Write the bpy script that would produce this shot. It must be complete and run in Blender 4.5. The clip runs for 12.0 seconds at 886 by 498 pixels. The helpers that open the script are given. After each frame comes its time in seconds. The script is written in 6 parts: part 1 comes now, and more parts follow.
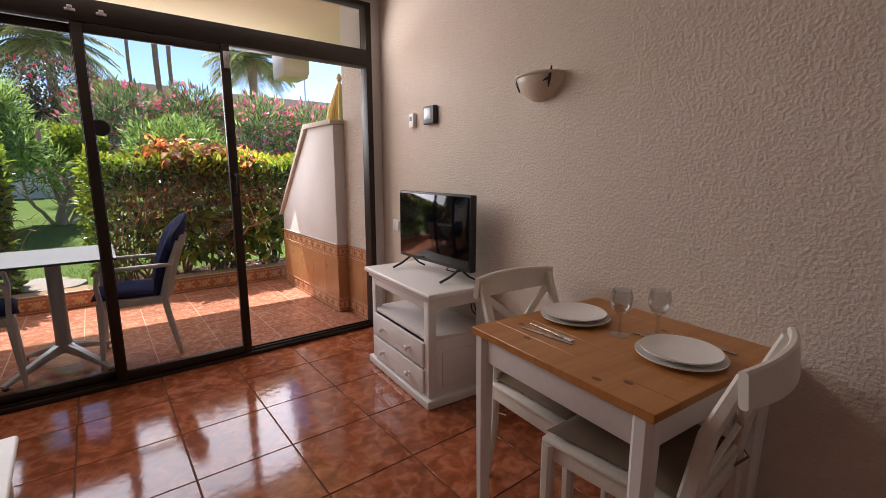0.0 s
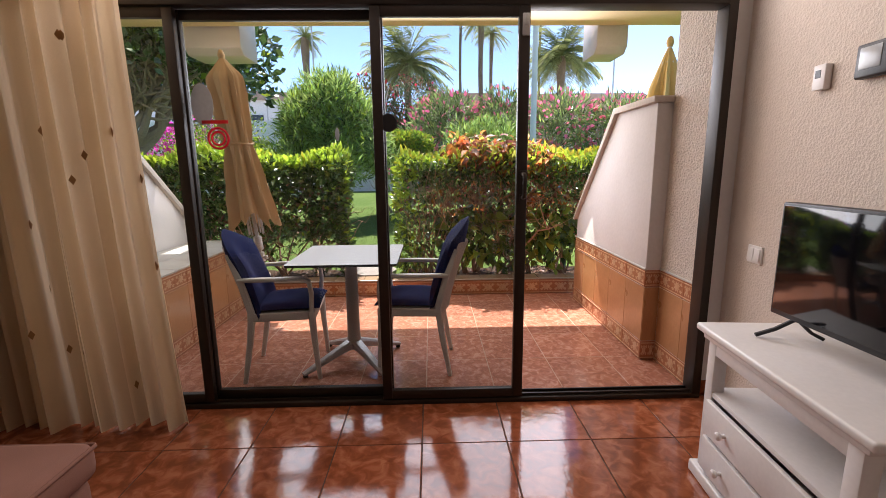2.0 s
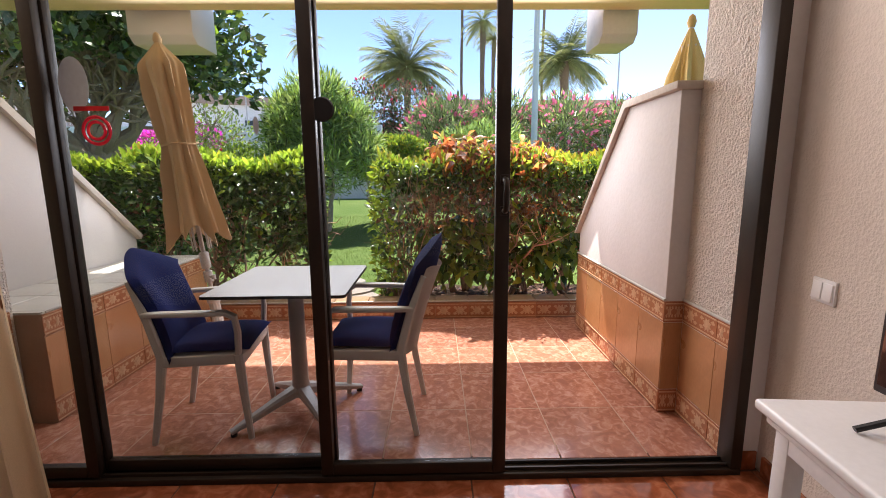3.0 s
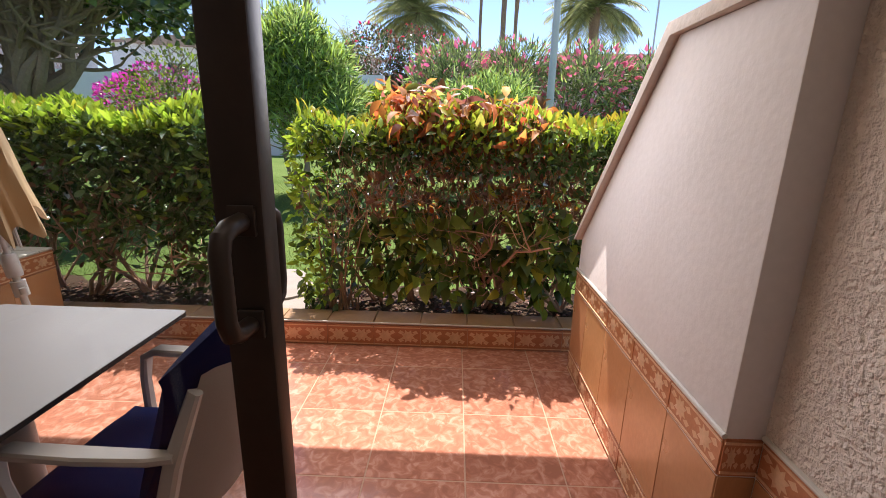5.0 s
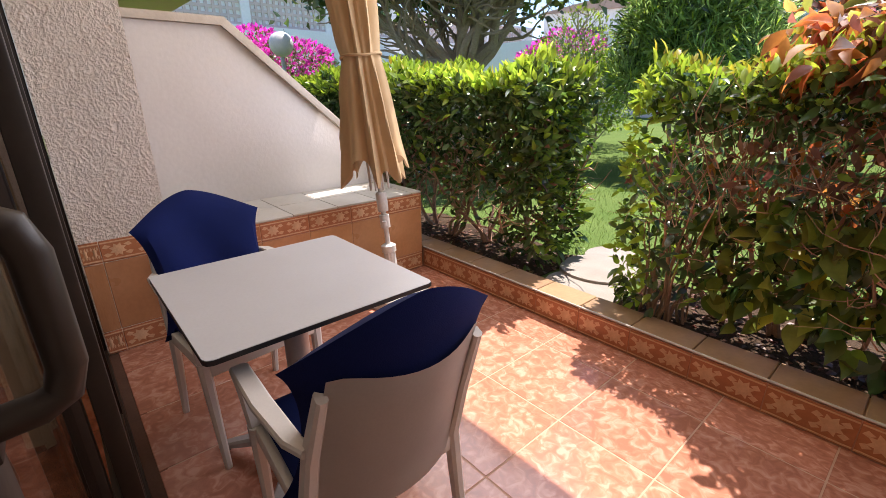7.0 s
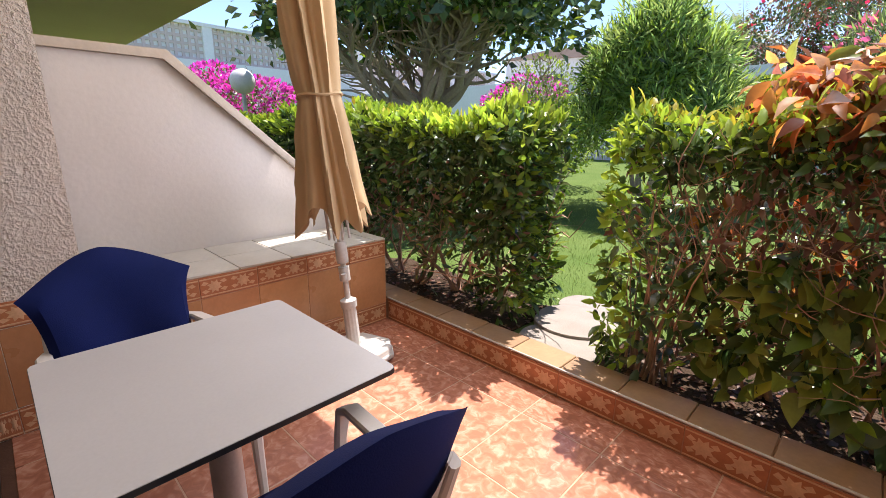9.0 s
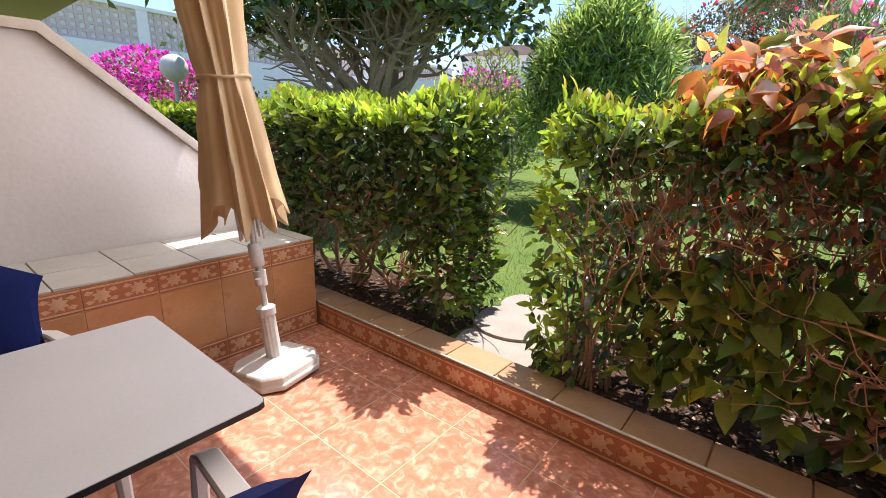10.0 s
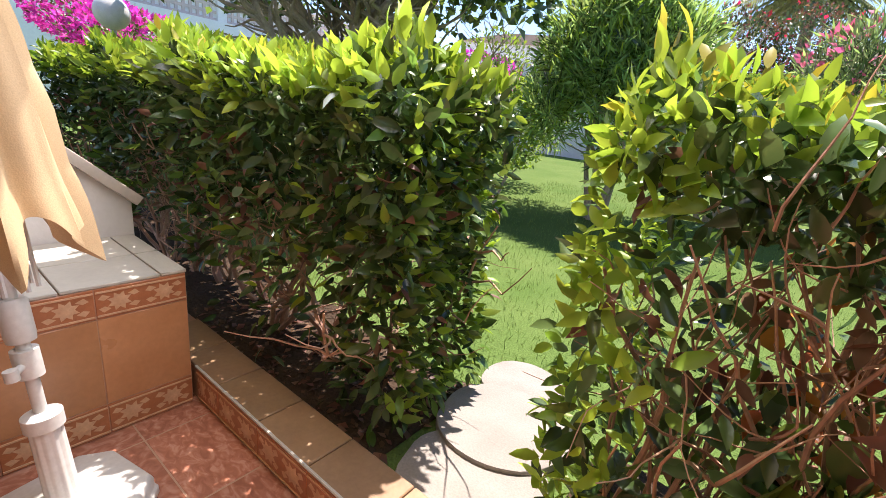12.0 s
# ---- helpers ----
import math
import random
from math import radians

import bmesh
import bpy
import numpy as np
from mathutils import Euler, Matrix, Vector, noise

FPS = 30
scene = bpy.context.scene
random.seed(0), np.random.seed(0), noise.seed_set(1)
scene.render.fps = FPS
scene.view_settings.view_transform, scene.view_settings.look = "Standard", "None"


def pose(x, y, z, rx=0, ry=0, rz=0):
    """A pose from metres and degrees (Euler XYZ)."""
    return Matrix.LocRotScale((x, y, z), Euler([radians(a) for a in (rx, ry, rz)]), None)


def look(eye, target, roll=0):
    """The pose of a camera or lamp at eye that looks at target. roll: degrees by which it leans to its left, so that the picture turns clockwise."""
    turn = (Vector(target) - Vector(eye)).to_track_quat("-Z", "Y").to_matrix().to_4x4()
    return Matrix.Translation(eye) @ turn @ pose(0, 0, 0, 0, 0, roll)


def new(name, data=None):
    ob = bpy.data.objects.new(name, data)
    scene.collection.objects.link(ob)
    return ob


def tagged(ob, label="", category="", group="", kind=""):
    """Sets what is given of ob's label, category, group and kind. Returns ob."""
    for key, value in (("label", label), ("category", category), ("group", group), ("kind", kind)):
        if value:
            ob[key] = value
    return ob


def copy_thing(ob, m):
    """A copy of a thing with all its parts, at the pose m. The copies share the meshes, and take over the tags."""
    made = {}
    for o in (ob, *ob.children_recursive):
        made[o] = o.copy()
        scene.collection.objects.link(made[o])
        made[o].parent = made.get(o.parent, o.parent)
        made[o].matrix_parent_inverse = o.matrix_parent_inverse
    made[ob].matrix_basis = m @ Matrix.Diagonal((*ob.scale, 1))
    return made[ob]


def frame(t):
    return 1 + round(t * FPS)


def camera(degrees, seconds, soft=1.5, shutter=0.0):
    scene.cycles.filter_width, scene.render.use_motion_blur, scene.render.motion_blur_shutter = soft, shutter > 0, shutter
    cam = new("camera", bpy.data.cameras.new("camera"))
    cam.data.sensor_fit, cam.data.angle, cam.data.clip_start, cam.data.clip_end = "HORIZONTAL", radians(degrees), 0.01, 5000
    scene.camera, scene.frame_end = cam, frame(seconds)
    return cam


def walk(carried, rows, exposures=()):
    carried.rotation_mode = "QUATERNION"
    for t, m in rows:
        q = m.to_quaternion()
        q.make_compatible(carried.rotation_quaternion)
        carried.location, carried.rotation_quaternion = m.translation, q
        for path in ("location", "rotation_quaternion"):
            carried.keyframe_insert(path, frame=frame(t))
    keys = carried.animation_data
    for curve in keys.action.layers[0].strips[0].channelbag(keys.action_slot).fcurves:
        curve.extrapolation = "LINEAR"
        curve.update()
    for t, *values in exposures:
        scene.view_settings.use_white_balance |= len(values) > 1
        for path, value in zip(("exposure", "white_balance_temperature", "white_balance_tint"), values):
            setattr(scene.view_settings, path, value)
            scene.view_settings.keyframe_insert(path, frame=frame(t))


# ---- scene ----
cam = camera(89.7, 12.0, soft=0.8)
PATH = [
    (0, (-1.719, -3.188, 1.288), (-0.508, -1.636, 0.936), 0.1),
    (0.5, (-1.685, -2.976, 1.29), (-0.824, -1.208, 0.929), -0.2),
    (1, (-1.609, -2.794, 1.283), (-1.157, -0.881, 0.915), -0.8),
    (1.5, (-1.495, -2.594, 1.277), (-1.371, -0.631, 0.911), -0.8),
    (2, (-1.444, -2.318, 1.293), (-1.395, -0.352, 0.93), -0.6),
    (2.5, (-1.34, -2.03, 1.293), (-1.237, -0.064, 0.939), -0.9),
    (2.7, (-1.303, -1.912, 1.27), (-1.236, 0.061, 0.946), -0.8),
    (4.5, (-0.851, -0.812, 1.346), (-0.869, 1.128, 0.86), 0.2),
    (5, (-0.754, -0.512, 1.352), (-0.8, 1.42, 0.838), 1.3),
    (5.5, (-0.688, -0.258, 1.324), (-0.837, 1.656, 0.791), 3.3),
    (6, (-0.652, -0.087, 1.301), (-1.329, 1.694, 0.694), 2.5),
    (6.5, (-0.641, 0.012, 1.312), (-1.797, 1.504, 0.652), -0.2),
    (7, (-0.66, 0.052, 1.312), (-2.08, 1.289, 0.637), -0.5),
    (7.2, (-0.703, 0.068, 1.318), (-2.146, 1.284, 0.657), -0.3),
    (9, (-0.851, 0.221, 1.334), (-2.202, 1.601, 0.814), 0.7),
    (9.5, (-0.85, 0.298, 1.334), (-2.148, 1.729, 0.814), 1.0),
    (10, (-0.855, 0.468, 1.311), (-2.07, 1.964, 0.776), 1.5),
    (10.5, (-0.945, 0.676, 1.28), (-2.08, 2.236, 0.751), 2.1),
    (11, (-1.07, 0.903, 1.279), (-2.133, 2.506, 0.733), 2.7),
    (11.5, (-1.239, 1.182, 1.265), (-2.393, 2.724, 0.725), 5.4),
    (12, (-1.467, 1.39, 1.289), (-2.622, 2.917, 0.709), 6.4),
]
walk(cam, [(t, look(eye, target, roll)) for t, eye, target, roll in PATH],
     exposures=[(t, stops, 6750, 19) for t, stops in ((0, 1.34), (0.5, 1.34), (1.5, 1.40), (2.5, 1.55), (4.5, 1.42), (5, 1.10), (5.5, 0.98), (6.5, 1.14), (10, 1.12), (11, 1.22), (12, 1.25))])

# ---- light ----
SUN_TO = Vector((-0.25, 1.0, 2.45)).normalized()
world = bpy.data.worlds.new("sky")
scene.world = world
world.use_nodes = True
wn = world.node_tree.nodes
sky = wn.new("ShaderNodeTexSky")
sky.sky_type, sky.sun_disc = "NISHITA", False
sky.sun_elevation, sky.sun_rotation = math.asin(SUN_TO.z), math.atan2(SUN_TO.x, SUN_TO.y)
sky.air_density, sky.dust_density, sky.ozone_density, sky.altitude = 0.75, 0.0, 3.5, 600
wn["Background"].inputs["Strength"].default_value = 0.15
world.node_tree.links.new(sky.outputs[0], wn["Background"].inputs["Color"])

sun_data = bpy.data.lights.new("sun", "SUN")
sun_data.energy, sun_data.angle, sun_data.color = 4.7, radians(0.55), (1.0, 0.955, 0.89)
sun = new("sun", sun_data)
sun.matrix_world = look(tuple(SUN_TO * 40), (0, 0, 0))

# added area lamp in the terrace's open front, brightens its shade like more sky
open_data = bpy.data.lights.new("opening_light", "AREA")
open_data.shape, open_data.size, open_data.size_y, open_data.energy, open_data.color = "RECTANGLE", 3.7, 1.0, 34, (0.93, 0.96, 1.0)
open_lamp = new("opening_light", open_data)
open_lamp.matrix_world = look((-1.8, 2.24, 2.02), (-1.8, -1.2, 0.9))


# added area lamp at the fanlight over the door, a fill for the dim room
fan_data = bpy.data.lights.new("fanlight_light", "AREA")
fan_data.shape, fan_data.size, fan_data.size_y, fan_data.energy, fan_data.color = "RECTANGLE", 3.2, 0.28, 9.5, (1.0, 0.95, 0.92)
fan_lamp = new("fanlight_light", fan_data)
fan_lamp.matrix_world = look((-1.69, -0.08, 2.31), (-1.60, -2.6, 0.9))


# ---- materials ----
def material(name, base, other=None, rough=0.5, metal=0.0, scale=8.0, fine=60.0, bump=0.1, bump_scale=None,
             spread=0.5, island=0.0, piece=0.0, translucent=0.0, spec=0.5, wear=0.06, depth=0.01, coat=0.0):
    """A surface with variation at two scales, fine relief, and a shift from piece to piece."""
    m = bpy.data.materials.new(name)
    m.use_nodes = True
    t = m.node_tree
    n, l = t.nodes, t.links
    b = n["Principled BSDF"]
    b.inputs["Roughness"].default_value, b.inputs["Metallic"].default_value = rough, metal
    b.inputs["Specular IOR Level"].default_value = spec
    b.inputs["Coat Weight"].default_value = coat
    b.inputs["Coat Roughness"].default_value = 0.08
    co = n.new("ShaderNodeTexCoord")
    other = other or tuple(c * 0.8 for c in base)
    big = n.new("ShaderNodeTexNoise")
    big.inputs["Scale"].default_value, big.inputs["Detail"].default_value = scale, 5.0
    l.new(co.outputs["Object"], big.inputs["Vector"])
    ramp = n.new("ShaderNodeValToRGB")
    ramp.color_ramp.elements[0].position, ramp.color_ramp.elements[1].position = 0.5 - spread / 2, 0.5 + spread / 2
    ramp.color_ramp.elements[0].color, ramp.color_ramp.elements[1].color = (*base, 1), (*other, 1)
    l.new(big.outputs["Fac"], ramp.inputs["Fac"])
    small = n.new("ShaderNodeTexNoise")
    small.inputs["Scale"].default_value, small.inputs["Detail"].default_value = fine, 3.0
    l.new(co.outputs["Object"], small.inputs["Vector"])
    hsv = n.new("ShaderNodeHueSaturation")
    l.new(ramp.outputs["Color"], hsv.inputs["Color"])
    val = n.new("ShaderNodeMapRange")
    val.inputs["To Min"].default_value, val.inputs["To Max"].default_value = 1 - wear * 2, 1 + wear * 2
    l.new(small.outputs["Fac"], val.inputs["Value"])
    last = val.outputs["Result"]
    if island or piece:
        info = n.new("ShaderNodeNewGeometry") if island else n.new("ShaderNodeObjectInfo")
        rnd = info.outputs["Random Per Island"] if island else info.outputs["Random"]
        amount = island or piece
        mr = n.new("ShaderNodeMapRange")
        mr.inputs["To Min"].default_value, mr.inputs["To Max"].default_value = 1 - amount, 1 + amount
        l.new(rnd, mr.inputs["Value"])
        mul = n.new("ShaderNodeMath")
        mul.operation = "MULTIPLY"
        l.new(last, mul.inputs[0]), l.new(mr.outputs["Result"], mul.inputs[1])
        last = mul.outputs[0]
        hue = n.new("ShaderNodeMapRange")
        hue.inputs["To Min"].default_value, hue.inputs["To Max"].default_value = 0.5 - amount * 0.05, 0.5 + amount * 0.05
        fr = n.new("ShaderNodeMath")
        fr.operation = "FRACT"
        m7 = n.new("ShaderNodeMath")
        m7.operation = "MULTIPLY"
        m7.inputs[1].default_value = 7.31
        l.new(rnd, m7.inputs[0]), l.new(m7.outputs[0], fr.inputs[0]), l.new(fr.outputs[0], hue.inputs["Value"])
        l.new(hue.outputs["Result"], hsv.inputs["Hue"])
    l.new(last, hsv.inputs["Value"])
    l.new(hsv.outputs["Color"], b.inputs["Base Color"])
    rr = n.new("ShaderNodeMapRange")
    rr.inputs["To Min"].default_value, rr.inputs["To Max"].default_value = max(rough - 0.06, 0.02), min(rough + 0.08, 1)
    l.new(big.outputs["Fac"], rr.inputs["Value"])
    l.new(rr.outputs["Result"], b.inputs["Roughness"])
    if bump:
        bn = n.new("ShaderNodeTexNoise")
        bn.inputs["Scale"].default_value, bn.inputs["Detail"].default_value = bump_scale or fine, 4.0
        l.new(co.outputs["Object"], bn.inputs["Vector"])
        bp = n.new("ShaderNodeBump")
        bp.inputs["Strength"].default_value, bp.inputs["Distance"].default_value = bump, depth
        l.new(bn.outputs["Fac"], bp.inputs["Height"])
        l.new(bp.outputs["Normal"], b.inputs["Normal"])
    if translucent:
        tr = n.new("ShaderNodeBsdfTranslucent")
        warm = n.new("ShaderNodeHueSaturation")
        warm.inputs["Value"].default_value, warm.inputs["Hue"].default_value = 1.6, 0.485
        l.new(hsv.outputs["Color"], warm.inputs["Color"])
        l.new(warm.outputs["Color"], tr.inputs["Color"])
        mix = n.new("ShaderNodeMixShader")
        mix.inputs[0].default_value = translucent
        l.new(b.outputs[0], mix.inputs[1]), l.new(tr.outputs[0], mix.inputs[2])
        l.new(mix.outputs[0], n["Material Output"].inputs["Surface"])
    return m


def stucco(name, base, other, relief=0.30):
    """Coarse sprayed plaster with raised crumbs."""
    m = material(name, base, other, rough=0.85, scale=1.2, fine=30, bump=0, wear=0.03, spec=0.2)
    t = m.node_tree
    n, l = t.nodes, t.links
    co = n.new("ShaderNodeTexCoord")
    a = n.new("ShaderNodeTexNoise")
    a.inputs["Scale"].default_value, a.inputs["Detail"].default_value, a.inputs["Distortion"].default_value = 82, 6, 0.0
    v = n.new("ShaderNodeValToRGB")
    v.color_ramp.elements[0].position, v.color_ramp.elements[1].position = 0.40, 0.72
    l.new(co.outputs["Object"], a.inputs["Vector"]), l.new(a.outputs["Fac"], v.inputs["Fac"])
    bp = n.new("ShaderNodeBump")
    bp.inputs["Strength"].default_value, bp.inputs["Distance"].default_value = relief, 0.013
    c = n.new("ShaderNodeTexNoise")
    c.inputs["Scale"].default_value, c.inputs["Detail"].default_value = 17, 8
    l.new(co.outputs["Object"], c.inputs["Vector"])
    mu = n.new("ShaderNodeMath")
    mu.operation = "MULTIPLY_ADD"
    mu.inputs[1].default_value = 1.6
    l.new(c.outputs["Fac"], mu.inputs[0]), l.new(v.outputs["Color"], mu.inputs[2])
    l.new(mu.outputs[0], bp.inputs["Height"])
    l.new(bp.outputs["Normal"], n["Principled BSDF"].inputs["Normal"])
    return m


def marbled(name, base, vein, rough, veins=7.0, low=0.72, twist=0.7):
    """Glazed ceramic with cloudy veins, shifted from tile to tile."""
    m = bpy.data.materials.new(name)
    m.use_nodes = True
    t = m.node_tree
    n, l = t.nodes, t.links
    b = n["Principled BSDF"]
    b.inputs["Roughness"].default_value = rough
    b.inputs["Specular IOR Level"].default_value = 0.45
    co, info = n.new("ShaderNodeTexCoord"), n.new("ShaderNodeObjectInfo")
    shift = n.new("ShaderNodeVectorMath")
    shift.operation = "MULTIPLY_ADD"
    shift.inputs[1].default_value = (1, 1, 1)
    sc = n.new("ShaderNodeVectorMath")
    sc.operation = "SCALE"
    sc.inputs["Scale"].default_value = 37.0
    comb = n.new("ShaderNodeCombineXYZ")
    for k in "XYZ":
        l.new(info.outputs["Random"], comb.inputs[k])
    l.new(comb.outputs[0], sc.inputs[0])
    l.new(co.outputs["Object"], shift.inputs[0]), l.new(sc.outputs[0], shift.inputs[2])
    a = n.new("ShaderNodeTexNoise")
    a.inputs["Scale"].default_value, a.inputs["Detail"].default_value, a.inputs["Distortion"].default_value = veins, 12, twist
    l.new(shift.outputs[0], a.inputs["Vector"])
    ramp = n.new("ShaderNodeValToRGB")
    e = ramp.color_ramp.elements
    e[0].position, e[0].color = 0.38, (*[c * low for c in base], 1)
    e[1].position, e[1].color = 0.66, (*vein, 1)
    mid = e.new(0.5)
    mid.color = (*base, 1)
    l.new(a.outputs["Fac"], ramp.inputs["Fac"])
    hsv = n.new("ShaderNodeHueSaturation")
    mr = n.new("ShaderNodeMapRange")
    mr.inputs["To Min"].default_value, mr.inputs["To Max"].default_value = 0.9, 1.1
    l.new(info.outputs["Random"], mr.inputs["Value"]), l.new(mr.outputs["Result"], hsv.inputs["Value"])
    l.new(ramp.outputs["Color"], hsv.inputs["Color"])
    l.new(hsv.outputs["Color"], b.inputs["Base Color"])
    w = n.new("ShaderNodeTexNoise")
    w.inputs["Scale"].default_value, w.inputs["Detail"].default_value = 22, 4
    l.new(shift.outputs[0], w.inputs["Vector"])
    bp = n.new("ShaderNodeBump")
    bp.inputs["Strength"].default_value, bp.inputs["Distance"].default_value = 0.16, 0.004
    l.new(w.outputs["Fac"], bp.inputs["Height"]), l.new(bp.outputs["Normal"], b.inputs["Normal"])
    return m


def glass(name, tint=(1, 1, 1), rough=0.0, edge=4.5):
    """A thin clear pane: light passes straight, with a faint mirror image."""
    m = bpy.data.materials.new(name)
    m.use_nodes = True
    n, l = m.node_tree.nodes, m.node_tree.links
    tr, gl, mix, fr = n.new("ShaderNodeBsdfTransparent"), n.new("ShaderNodeBsdfGlossy"), n.new("ShaderNodeMixShader"), n.new("ShaderNodeLayerWeight")
    pw, mr = n.new("ShaderNodeMath"), n.new("ShaderNodeMapRange")
    pw.operation = "POWER"
    pw.inputs[1].default_value = edge
    mr.inputs["To Min"].default_value, mr.inputs["To Max"].default_value = 0.02, 0.7
    tr.inputs["Color"].default_value = (*tint, 1)
    gl.inputs["Roughness"].default_value = rough
    l.new(fr.outputs["Facing"], pw.inputs[0]), l.new(pw.outputs[0], mr.inputs["Value"]), l.new(mr.outputs["Result"], mix.inputs[0]), l.new(tr.outputs[0], mix.inputs[1]), l.new(gl.outputs[0], mix.inputs[2])
    l.new(mix.outputs[0], n["Material Output"].inputs["Surface"])
    return m


